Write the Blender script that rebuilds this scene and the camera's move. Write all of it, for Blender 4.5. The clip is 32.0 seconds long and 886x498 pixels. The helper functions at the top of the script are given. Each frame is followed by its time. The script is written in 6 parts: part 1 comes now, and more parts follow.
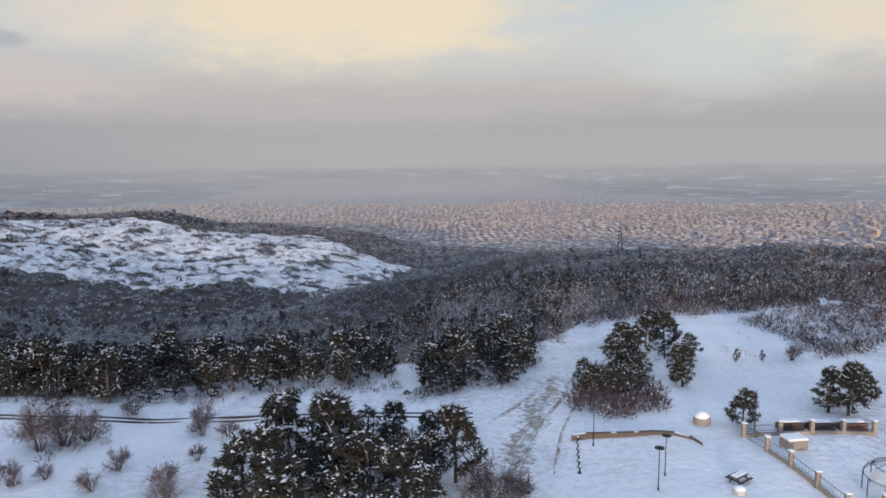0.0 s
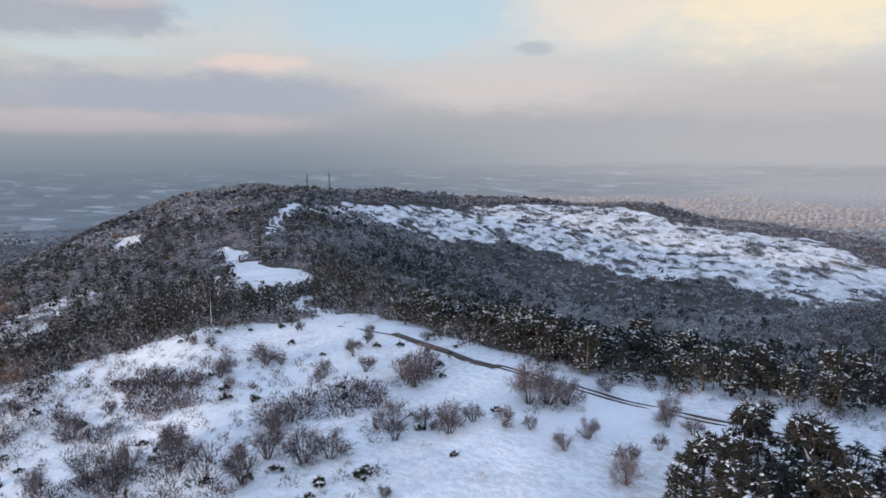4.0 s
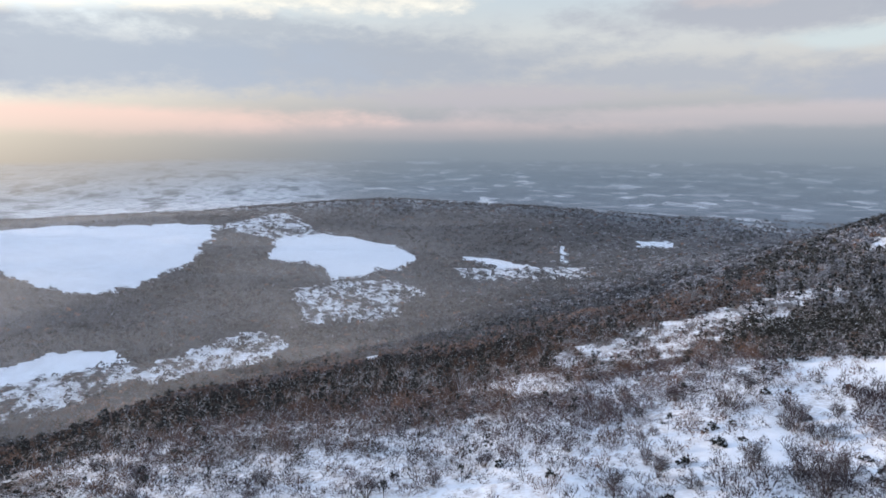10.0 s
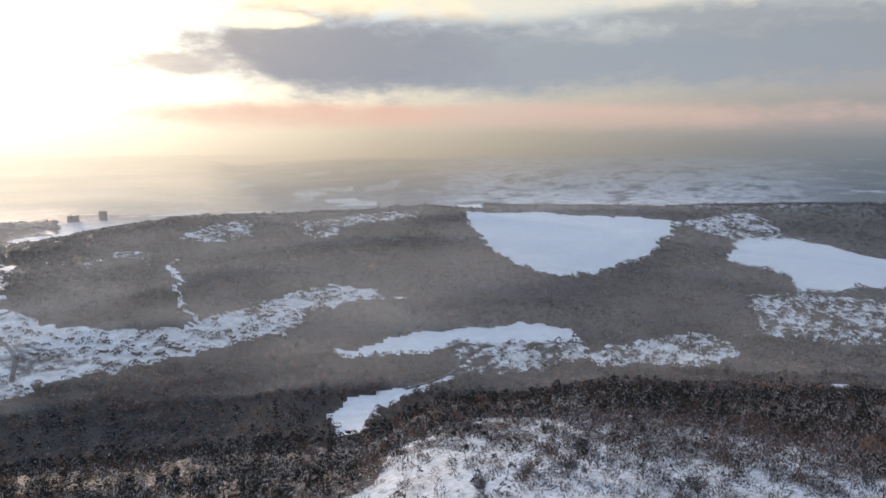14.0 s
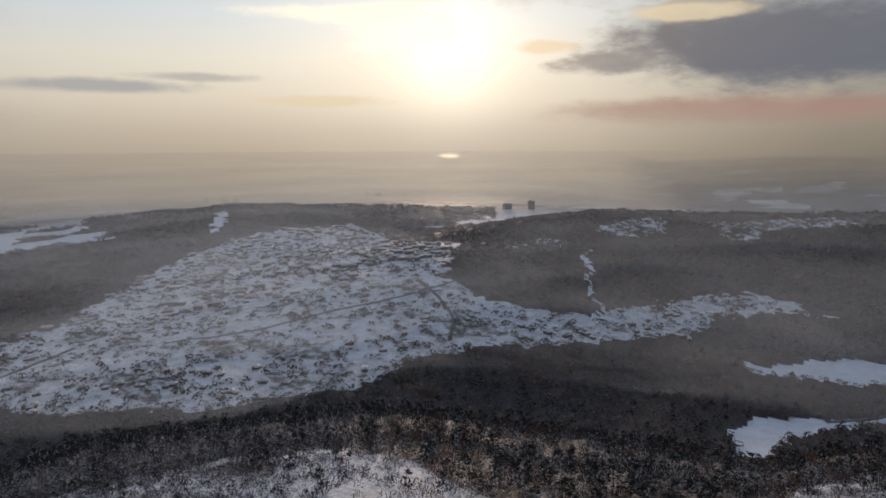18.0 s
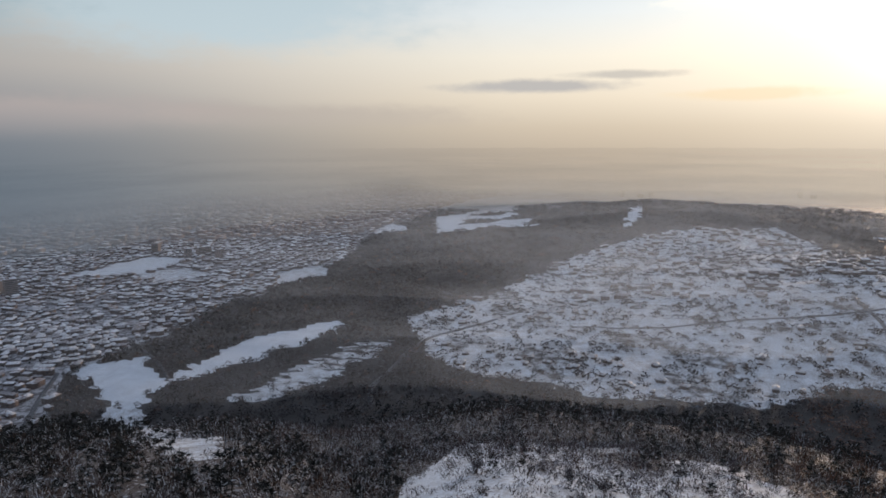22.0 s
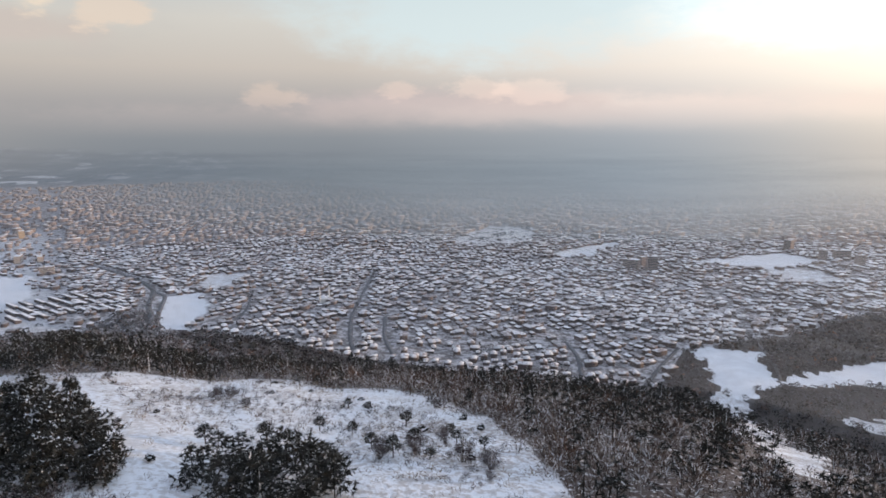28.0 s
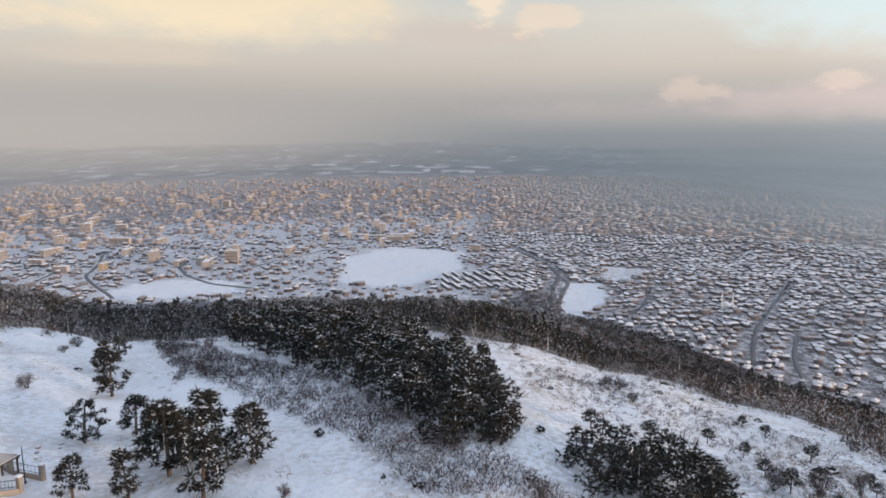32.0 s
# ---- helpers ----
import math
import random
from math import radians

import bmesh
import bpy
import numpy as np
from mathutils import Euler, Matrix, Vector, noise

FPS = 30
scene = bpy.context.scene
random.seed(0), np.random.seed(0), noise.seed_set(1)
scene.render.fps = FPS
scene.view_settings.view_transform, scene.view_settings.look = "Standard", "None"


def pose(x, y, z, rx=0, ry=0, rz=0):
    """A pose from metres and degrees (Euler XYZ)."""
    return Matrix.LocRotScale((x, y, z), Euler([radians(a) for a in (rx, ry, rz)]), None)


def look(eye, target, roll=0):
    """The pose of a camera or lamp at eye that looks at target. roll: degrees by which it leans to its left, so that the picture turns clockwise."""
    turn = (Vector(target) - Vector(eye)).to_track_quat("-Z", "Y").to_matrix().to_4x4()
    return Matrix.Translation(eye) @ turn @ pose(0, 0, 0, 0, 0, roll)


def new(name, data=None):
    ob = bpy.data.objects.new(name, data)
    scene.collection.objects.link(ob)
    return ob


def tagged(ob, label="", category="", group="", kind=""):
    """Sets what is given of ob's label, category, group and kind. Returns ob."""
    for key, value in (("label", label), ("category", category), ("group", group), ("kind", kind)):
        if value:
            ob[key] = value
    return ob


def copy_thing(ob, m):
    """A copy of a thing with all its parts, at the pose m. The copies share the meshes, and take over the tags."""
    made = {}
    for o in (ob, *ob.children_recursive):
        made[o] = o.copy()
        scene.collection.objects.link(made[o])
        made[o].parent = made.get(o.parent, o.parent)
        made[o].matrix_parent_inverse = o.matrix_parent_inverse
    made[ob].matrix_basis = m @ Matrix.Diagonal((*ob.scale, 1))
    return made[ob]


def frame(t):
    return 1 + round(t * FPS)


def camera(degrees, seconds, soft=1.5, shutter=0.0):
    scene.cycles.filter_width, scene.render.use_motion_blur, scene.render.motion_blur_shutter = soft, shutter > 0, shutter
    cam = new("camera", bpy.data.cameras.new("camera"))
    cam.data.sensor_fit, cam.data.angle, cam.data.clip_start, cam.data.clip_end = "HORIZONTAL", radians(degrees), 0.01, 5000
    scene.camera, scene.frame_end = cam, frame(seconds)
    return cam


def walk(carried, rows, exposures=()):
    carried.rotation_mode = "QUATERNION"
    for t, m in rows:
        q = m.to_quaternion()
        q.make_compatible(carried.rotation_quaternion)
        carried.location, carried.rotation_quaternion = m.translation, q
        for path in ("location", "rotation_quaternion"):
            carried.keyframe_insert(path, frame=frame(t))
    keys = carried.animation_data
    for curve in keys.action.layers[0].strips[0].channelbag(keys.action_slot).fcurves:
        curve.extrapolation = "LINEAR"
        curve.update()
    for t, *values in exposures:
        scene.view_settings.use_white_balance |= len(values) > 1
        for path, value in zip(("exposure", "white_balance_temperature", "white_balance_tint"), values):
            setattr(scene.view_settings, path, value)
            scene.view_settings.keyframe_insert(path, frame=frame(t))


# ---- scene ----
cam = camera(66.1, 32.0, soft=1.6)
# the flight: seconds, heading, tilt, lean; the aircraft hangs in one place and turns
TURNS = (
    (0.0, 0.0, -7.96, -0.52), (0.5, 4.99, -7.98, -0.48), (1.0, 9.98, -8.01, -0.45), (1.5, 14.92, -8.04, -0.42), (2.0, 19.85, -8.07, -0.4),
    (2.5, 24.78, -8.1, -0.37), (3.0, 29.69, -8.12, -0.35), (3.5, 34.6, -8.15, -0.32), (5.5, 54.09, -8.27, -0.25), (6.0, 59.0, -8.3, -0.24),
    (6.5, 63.83, -8.33, -0.22), (7.0, 68.71, -8.36, -0.21), (7.5, 73.61, -8.39, -0.2), (8.0, 78.51, -8.43, -0.19), (8.5, 83.4, -8.46, -0.18),
    (9.0, 88.23, -8.49, -0.17), (9.5, 93.08, -8.52, -0.16), (10.0, 97.89, -8.55, -0.16), (10.5, 102.75, -8.58, -0.15), (11.0, 107.53, -8.61, -0.15),
    (11.5, 112.38, -8.64, -0.14), (12.0, 117.21, -8.68, -0.14), (12.5, 122.0, -8.71, -0.14), (13.0, 126.59, -8.74, -0.14), (13.5, 131.0, -8.77, -0.14),
    (14.0, 135.39, -8.8, -0.14), (14.5, 139.74, -8.83, -0.14), (16.5, 156.61, -8.96, -0.14), (17.5, 165.14, -9.02, -0.15), (18.5, 173.68, -9.08, -0.16),
    (19.5, 182.19, -9.15, -0.16), (20.5, 190.74, -9.21, -0.17), (21.5, 199.23, -9.27, -0.18), (22.5, 207.58, -9.32, -0.19), (23.5, 216.1, -9.38, -0.2),
    (24.5, 224.48, -9.44, -0.22), (25.5, 232.74, -9.5, -0.23), (27.5, 249.52, -9.6, -0.25), (28.0, 253.75, -9.63, -0.26), (28.5, 257.91, -9.65, -0.26),
    (29.0, 262.08, -9.68, -0.27), (29.5, 266.28, -9.7, -0.27), (30.0, 270.43, -9.73, -0.28), (30.5, 274.62, -9.75, -0.29), (31.0, 278.79, -9.78, -0.29),
    (31.5, 282.98, -9.8, -0.3), (32.0, 287.13, -9.82, -0.3),
)
walk(cam, [(t, pose(0, 0, 200, 90 + tilt, 0, turn) @ pose(0, 0, 0, 0, 0, lean)) for t, turn, tilt, lean in TURNS],
     exposures=[(0, 0.15, 6700, 9), (3, 0.27, 6580, 9), (6, 0.4, 6500, 9), (9, 0.5, 6550, 8), (11, 0.45, 6550, 8), (13, 0.15, 6700, 7), (14.5, -0.15, 6800, 7), (17, -1.1, 6800, 9),
                (19, -1.15, 6750, 9), (21, -0.98, 6750, 9), (23, -0.66, 6850, 9), (25, -0.26, 6900, 9), (28, 0.15, 7350, 11), (32, 0.25, 7450, 10)])

# ---- sky and sun ----
SUN_AZ, SUN_EL = 168.7, 6.6


def bearing(az, el):
    a, e = radians(az), radians(el)
    return Vector((-math.sin(a) * math.cos(e), math.cos(a) * math.cos(e), math.sin(e)))


sun_data = bpy.data.lights.new("sun", "SUN")
sun_data.energy, sun_data.angle, sun_data.color = 2.6, radians(1.5), (1.0, 0.73, 0.52)
scene.cycles.transparent_max_bounces = 32
sun = new("sun", sun_data)
sun.matrix_world = look(bearing(SUN_AZ, SUN_EL) * 3000, (0, 0, 0))


class Nodes:
    """Short hand for node trees."""

    def __init__(self, tree):
        self.tree = tree
        tree.nodes.clear()

    def add(self, kind, props=(), **inputs):
        n = self.tree.nodes.new(kind)
        for key, value in dict(props).items():
            setattr(n, key, value)
        for key, value in inputs.items():
            name = key.replace("_", " ") if not key[1:].isdigit() else int(key[1:])
            if hasattr(value, "links"):
                self.tree.links.new(value, n.inputs[name])
            else:
                n.inputs[name].default_value = value
        return n

    def math(self, op, a, b=0.0, c=0.0, clamp=False):
        return self.add("ShaderNodeMath", {"operation": op, "use_clamp": clamp}, i0=a, i1=b, i2=c).outputs[0]

    def step(self, v, lo, hi):
        """Smoothly from 0 at lo to 1 at hi."""
        n = self.add("ShaderNodeMapRange", {"interpolation_type": "SMOOTHSTEP"}, i0=v, i1=lo, i2=hi)
        return n.outputs[0]

    def mix(self, f, a, b, blend="MIX"):
        n = self.add("ShaderNodeMix", {"data_type": "RGBA", "blend_type": blend}, i0=f)
        for k, v in ((6, a), (7, b)):
            if hasattr(v, "links"):
                self.tree.links.new(v, n.inputs[k])
            else:
                n.inputs[k].default_value = (*v, 1) if len(v) == 3 else v
        return n.outputs[2]

    def ramp(self, f, stops):
        n = self.add("ShaderNodeValToRGB", i0=f)
        e = n.color_ramp.elements
        while len(e) < len(stops):
            e.new(0.5)
        for el, (p, c) in zip(e, stops):
            el.position, el.color = p, (*c, 1)
        return n.outputs[0]

    def noise(self, vec, scale, detail=3.0, rough=0.5, dim="3D"):
        return self.add("ShaderNodeTexNoise", {"noise_dimensions": dim}, Vector=vec, Scale=scale, Detail=detail, Roughness=rough).outputs[0]

    def vec(self, op, a, b=(0, 0, 0)):
        n = self.add("ShaderNodeVectorMath", {"operation": op}, i0=a, i1=b)
        return n.outputs[1 if op in ("DOT_PRODUCT", "LENGTH") else 0]


def srgb(r, g, b):
    return tuple(((v / 255 + 0.055) / 1.055) ** 2.4 if v > 10 else v / 3294 for v in (r, g, b))


# the sky grows brighter towards the sun: bearing, stops
STOPS = ((0, 0.1), (60, 0.2), (95, 0.25), (112, 0.15), (126, -0.1), (140, -0.5), (158, -1.25), (178, -1.42), (198, -1.28), (215, -1.02), (230, -0.7), (246, -0.35), (262, -0.02), (285, 0.1), (360, 0.1))


def clear_air(n, way):
    """The clear and misty air by direction: its colour without clouds; azimuth and elevation in degrees; nearness to the sun."""
    sep = n.add("ShaderNodeSeparateXYZ", i0=way)
    el = n.math("MULTIPLY", n.math("ARCSINE", sep.outputs[2]), 180 / math.pi)
    az = n.math("MULTIPLY", n.math("ARCTAN2", n.math("MULTIPLY", sep.outputs[0], -1.0), sep.outputs[1]), 180 / math.pi)
    az = n.math("MODULO", n.math("ADD", az, 360.0), 360.0)
    flat = n.add("ShaderNodeCombineXYZ", i0=sep.outputs[0], i1=sep.outputs[1], i2=0.0).outputs[0]
    side = n.vec("DOT_PRODUCT", n.vec("NORMALIZE", flat), tuple(bearing(SUN_AZ, 0)))
    near_sun = n.step(side, 0.30, 0.98)
    up = n.math("DIVIDE", n.math("ADD", el, 8.0), 40.0)
    cool = n.ramp(up, ((0.0, srgb(110, 123, 138)), (0.13, srgb(114, 127, 142)), (0.19, srgb(130, 140, 153)), (0.26, srgb(160, 163, 171)), (0.33, srgb(192, 190, 191)), (0.42, srgb(205, 208, 211)), (0.52, srgb(194, 209, 222)), (0.62, srgb(195, 208, 226)), (0.78, srgb(190, 208, 238)), (1.0, srgb(186, 207, 243))))
    warm = n.ramp(up, ((0.0, srgb(128, 121, 114)), (0.10, srgb(146, 137, 127)), (0.17, srgb(168, 156, 142)), (0.22, srgb(184, 172, 156)), (0.28, srgb(206, 196, 181)), (0.36, srgb(216, 212, 203)), (0.44, srgb(205, 213, 220)), (0.55, srgb(188, 205, 221)), (0.72, srgb(180, 194, 216)), (1.0, srgb(172, 188, 214))))
    pale = n.step(n.vec("DOT_PRODUCT", n.vec("NORMALIZE", flat), tuple(bearing(345, 0))), 0.35, 0.9)
    cool = n.mix(n.math("MULTIPLY", pale, n.math("MULTIPLY", n.step(el, 6.0, 0.0), 0.85)), cool, srgb(178, 177, 181))
    gain = n.ramp(n.math("DIVIDE", az, 360.0), [(a / 360, (2 ** -v / 4,) * 3) for a, v in STOPS])
    gain = n.mix(1.0, gain, (4.0, 4.0, 4.0), "MULTIPLY")
    disc = n.math("MAXIMUM", n.vec("DOT_PRODUCT", way, tuple(bearing(SUN_AZ, SUN_EL))), 0.0)
    glow = n.math("ADD", n.math("MULTIPLY", n.math("POWER", disc, 40.0), 0.34), n.math("MULTIPLY", n.math("POWER", disc, 300.0), 0.75))
    glow = n.math("ADD", glow, n.math("MULTIPLY", n.math("POWER", disc, 3000.0), 4.0))
    return n.mix(glow, n.mix(1.0, n.mix(near_sun, cool, warm), gain, "MULTIPLY"), (1.0, 0.92, 0.80), "ADD"), az, el, near_sun, sep


world = bpy.data.worlds.new("sky")
scene.world = world
world.use_nodes = True
n = Nodes(world.node_tree)
way = n.add("ShaderNodeTexCoord").outputs["Generated"]
air, az, el, near_sun, sep = clear_air(n, way)
sky = n.add("ShaderNodeTexSky", {"sky_type": "NISHITA", "sun_disc": False, "sun_elevation": radians(SUN_EL), "sun_rotation": radians(-SUN_AZ), "dust_density": 3.0, "altitude": 400.0}).outputs[0]
# cloud layers, drawn out along the horizon
place = n.vec("MULTIPLY", way, (1.0, 1.0, 2.6))
billow = n.noise(place, 6.5, 8.0, 0.62)
fine = n.noise(place, 21.0, 6.0, 0.62)
shred = n.math("ADD", n.math("MULTIPLY", n.math("SUBTRACT", billow, 0.5), 3.4), n.math("MULTIPLY", n.math("SUBTRACT", fine, 0.5), 1.9))


def cloud(col, az0, el0, wide, tall, colour, dense=1.0, ragged=0.9):
    """One bank of cloud: azimuth, elevation and half sizes in degrees."""
    da = n.math("SUBTRACT", n.math("MODULO", n.math("ADD", n.math("SUBTRACT", az, az0), 540.0), 360.0), 180.0)
    qa = n.math("DIVIDE", da, wide)
    qe = n.math("DIVIDE", n.math("SUBTRACT", el, el0), tall)
    d = n.math("SQRT", n.math("ADD", n.math("MULTIPLY", qa, qa), n.math("MULTIPLY", qe, qe)))
    d = n.math("ADD", d, n.math("MULTIPLY", shred, -0.72 * ragged))
    f = n.math("MULTIPLY", n.math("MULTIPLY", n.math("SUBTRACT", 1.0, n.step(d, 0.40, 1.2)), n.step(el, -0.6, 3.4)), dense)
    return n.mix(f, col, colour)


air = n.mix(n.math("MULTIPLY", n.step(shred, -0.2, 1.0), n.math("MULTIPLY", n.step(el, 3.0, 8.0), n.math("SUBTRACT", 0.3, n.math("MULTIPLY", n.math("MAXIMUM", near_sun, n.step(n.vec("DOT_PRODUCT", way, tuple(bearing(240, 0))), 0.6, 0.9)), 0.28)))), air, n.mix(near_sun, srgb(166, 171, 184), srgb(206, 200, 190)))
BANKS = []


def bank(*row):
    BANKS.append(row)


bank(42, 11.0, 12, 4.2, (186, 210, 226), 0.85, 0.5)
bank(62, 11.0, 8, 2.4, (190, 212, 224), 0.7, 0.7)
bank(66, 7.6, 7, 0.9, (200, 212, 218), 0.8, 0.7)
bank(-22, 8.5, 10, 4.5, (206, 214, 214), 0.7, 0.5)
bank(-34, 9.5, 9, 3.4, (226, 214, 206), 0.6, 0.7)
bank(10, 4.2, 34, 2.2, (190, 184, 186), 0.6, 0.5)
bank(9, 12.6, 21, 6.6, (243, 227, 200), 0.98, 0.45)
bank(28, 11.4, 7, 3.6, (232, 220, 210), 0.8, 0.5)
bank(32, 8.2, 2.0, 0.6, (172, 178, 190), 0.7, 0.8)
bank(34, 5.2, 14, 2.2, (206, 198, 200), 0.7, 0.6)
bank(63, 9.6, 5, 1.6, (168, 174, 188), 0.8, 0.8)
bank(54, 7.0, 4.5, 0.9, (228, 208, 203), 0.8, 0.9)
bank(58, 4.4, 16, 1.9, (164, 170, 186), 0.9, 0.6)
bank(73, 9.9, 15, 1.9, (172, 175, 188), 0.9, 0.6)
bank(70, 11.6, 12, 1.3, (206, 196, 198), 0.75, 0.7)
bank(80, 5.4, 15, 1.5, (168, 174, 188), 0.8, 0.7)
bank(74, 2.2, 30, 1.1, (196, 186, 191), 0.7, 0.5)
bank(104, 6.8, 20, 2.6, (164, 171, 186), 0.92, 0.5)
bank(92, 4.0, 14, 1.2, (182, 178, 188), 0.7, 0.6)
bank(112, 11.8, 18, 1.6, (230, 226, 218), 0.7, 0.7)
bank(100, 1.2, 24, 1.1, (206, 188, 189), 0.7, 0.4)
bank(128, 6.6, 27, 3.2, (150, 159, 175), 0.95, 0.5)
bank(116, 9.6, 10, 1.4, (166, 173, 186), 0.8, 0.8)
bank(128, 2.1, 26, 1.3, (216, 184, 176), 0.75, 0.4)
bank(132, 11.2, 30, 1.4, (236, 229, 216), 0.75, 0.8)
bank(143, 11.0, 10, 1.2, (238, 218, 190), 0.8, 0.9)
bank(144, 7.0, 13, 3.7, (122, 127, 143), 0.97, 0.5)
bank(155.5, 6.0, 5, 1.0, (140, 138, 144), 0.85, 0.7)
bank(150, 9.6, 4.5, 0.6, (250, 232, 200), 0.75, 0.9)
bank(147, 2.2, 14, 1.3, (186, 150, 138), 0.7, 0.4)
bank(161, 7.4, 2.6, 0.6, (222, 200, 170), 0.7, 0.8)
bank(196, 4.1, 8.5, 0.62, (160, 160, 163), 0.9, 0.5)
bank(189, 4.9, 5, 0.42, (170, 168, 166), 0.85, 0.5)
bank(179, 3.2, 6, 0.5, (208, 190, 162), 0.6, 0.7)
bank(171, 8.6, 6, 1.5, (255, 250, 238), 0.8, 1.2)
bank(177, 10.0, 8, 0.8, (254, 246, 228), 0.8, 0.7)
bank(214, 1.6, 14, 1.2, (172, 164, 160), 0.65, 0.5)
bank(222, 10.4, 20, 4.2, (192, 213, 227), 0.85, 0.4)
bank(250, 9.8, 18, 4.6, (190, 212, 226), 0.85, 0.4)
bank(238, 1.6, 22, 1.8, (200, 190, 190), 0.75, 0.4)
bank(254, 1.8, 15, 1.9, (184, 176, 182), 0.9, 0.45)
bank(257.3, 3.4, 1.6, 0.7, (226, 208, 203), 0.36, 1.6)
bank(251.5, 3.5, 2.3, 0.8, (224, 208, 203), 0.36, 1.6)
bank(246, 3.5, 2.2, 0.9, (222, 206, 202), 0.36, 1.6)
bank(267.2, 2.7, 2.3, 0.9, (226, 208, 200), 0.36, 1.6)
bank(270, 1.0, 16, 1.6, (178, 174, 180), 0.7, 0.5)
bank(286, 7.6, 7, 1.5, (202, 196, 198), 0.8, 0.6)
bank(283.4, 10.4, 1.9, 2.6, (240, 228, 216), 0.9, 1.2)
bank(279.4, 8.8, 2.4, 1.0, (228, 216, 208), 0.75, 1.9)
bank(305, 10.6, 16, 4.4, (238, 226, 206), 0.97, 0.4)
bank(310, 6.0, 9, 1.0, (204, 198, 194), 0.7, 0.6)
bank(328, 11, 13, 4.6, (236, 222, 202), 0.7, 0.5)
for b in BANKS:
    lit = 2 ** -float(np.interp(b[0] % 360, *zip(*STOPS)))
    air = cloud(air, *b[:4], tuple(v * lit for v in srgb(*b[4])), *b[5:])
both = n.mix(n.math("SUBTRACT", 1.0, n.math("MULTIPLY", n.step(el, 0.5, 14.0), 0.15)), n.mix(1.0, sky, (0.1, 0.1, 0.1), "MULTIPLY"), air)
bg = n.add("ShaderNodeBackground", Color=both, Strength=1.0)
n.add("ShaderNodeOutputWorld", Surface=bg.outputs[0])

# ---- materials ----
def material(name):
    m = bpy.data.materials.new(name)
    m.use_nodes = True
    return m, Nodes(m.node_tree)


def finish(k, color, rough=0.7, bump=None, strength=0.4, distance=0.1, metal=0.0, spec=0.3, sheen=0.0):
    b = k.add("ShaderNodeBsdfPrincipled", Base_Color=color, Roughness=rough, Metallic=metal)
    b.inputs["Specular IOR Level"].default_value = spec
    if sheen:
        b.inputs["Sheen Weight"].default_value = sheen
    if bump is not None:
        bp = k.add("ShaderNodeBump", Height=bump, Strength=strength, Distance=distance)
        k.tree.links.new(bp.outputs[0], b.inputs["Normal"])
    k.add("ShaderNodeOutputMaterial", Surface=b.outputs[0])
    return b


def plain(name, color, rough=0.7, vary=0.25, scale=2.0, metal=0.0, spec=0.3, per="object"):
    """A painted, weathered or woody surface with grain at two scales and a tone of its own on each piece."""
    m, k = material(name)
    pos = k.add("ShaderNodeTexCoord").outputs["Object"]
    g = k.math("ADD", k.math("MULTIPLY", k.noise(pos, scale, 5.0, 0.6), 0.7), k.math("MULTIPLY", k.noise(pos, scale * 9, 3.0, 0.6), 0.5))
    if per == "island":
        r = k.add("ShaderNodeNewGeometry").outputs["Random Per Island"]
    else:
        r = k.add("ShaderNodeObjectInfo").outputs["Random"]
    f = k.math("ADD", k.math("MULTIPLY", g, vary), k.math("MULTIPLY", r, vary))
    c = k.mix(f, tuple(min(1, v * (1 + vary * 0.6)) for v in color), tuple(v * (1 - vary) for v in color))
    finish(k, c, rough, k.noise(pos, scale * 12, 3.0), 0.25, 0.02, metal, spec)
    return m


# ground: snow, litter under the woods, scrub, trodden track, fields of the plain in haze-blue tones
M_GROUND, k = material("snowy_ground")
pos = k.add("ShaderNodeNewGeometry").outputs["Position"]
cover = k.add("ShaderNodeAttribute", {"attribute_name": "cover"})
wood, scrub, track = k.add("ShaderNodeSeparateColor", i0=cover.outputs["Color"]).outputs[:3]
town = cover.outputs["Alpha"]
flatpos = k.vec("MULTIPLY", pos, (1, 1, 0))
n_fine, n_mid, n_big = k.noise(flatpos, 0.9, 4.0, 0.65), k.noise(flatpos, 0.09, 4.0, 0.6), k.noise(flatpos, 0.012, 3.0, 0.5)
snow = k.mix(n_mid, (0.75, 0.78, 0.83), (0.62, 0.66, 0.73))
tuft = k.math("MULTIPLY", k.step(k.math("ADD", n_fine, k.math("MULTIPLY", n_mid, 0.5)), 0.67, 0.85), k.math("ADD", k.math("MULTIPLY", scrub, 0.8), 0.04))
col = k.mix(tuft, snow, (0.24, 0.19, 0.155))
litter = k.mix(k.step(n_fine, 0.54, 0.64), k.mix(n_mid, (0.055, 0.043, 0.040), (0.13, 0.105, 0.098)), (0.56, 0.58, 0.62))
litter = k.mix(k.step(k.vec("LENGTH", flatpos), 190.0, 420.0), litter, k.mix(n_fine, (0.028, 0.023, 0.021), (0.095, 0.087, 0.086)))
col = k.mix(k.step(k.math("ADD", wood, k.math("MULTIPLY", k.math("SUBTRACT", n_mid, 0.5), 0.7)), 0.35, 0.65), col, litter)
col = k.mix(k.step(k.math("ADD", track, k.math("MULTIPLY", k.math("SUBTRACT", n_fine, 0.5), 1.2)), 0.45, 0.75), col, k.mix(n_fine, (0.20, 0.16, 0.12), (0.36, 0.33, 0.31)))
cells = k.add("ShaderNodeTexVoronoi", {"feature": "F1"}, Vector=k.vec("MULTIPLY", flatpos, (1, 1.7, 0)), Scale=0.0085, Randomness=0.85).outputs["Color"]
cell = k.add("ShaderNodeSeparateColor", i0=cells).outputs[0]
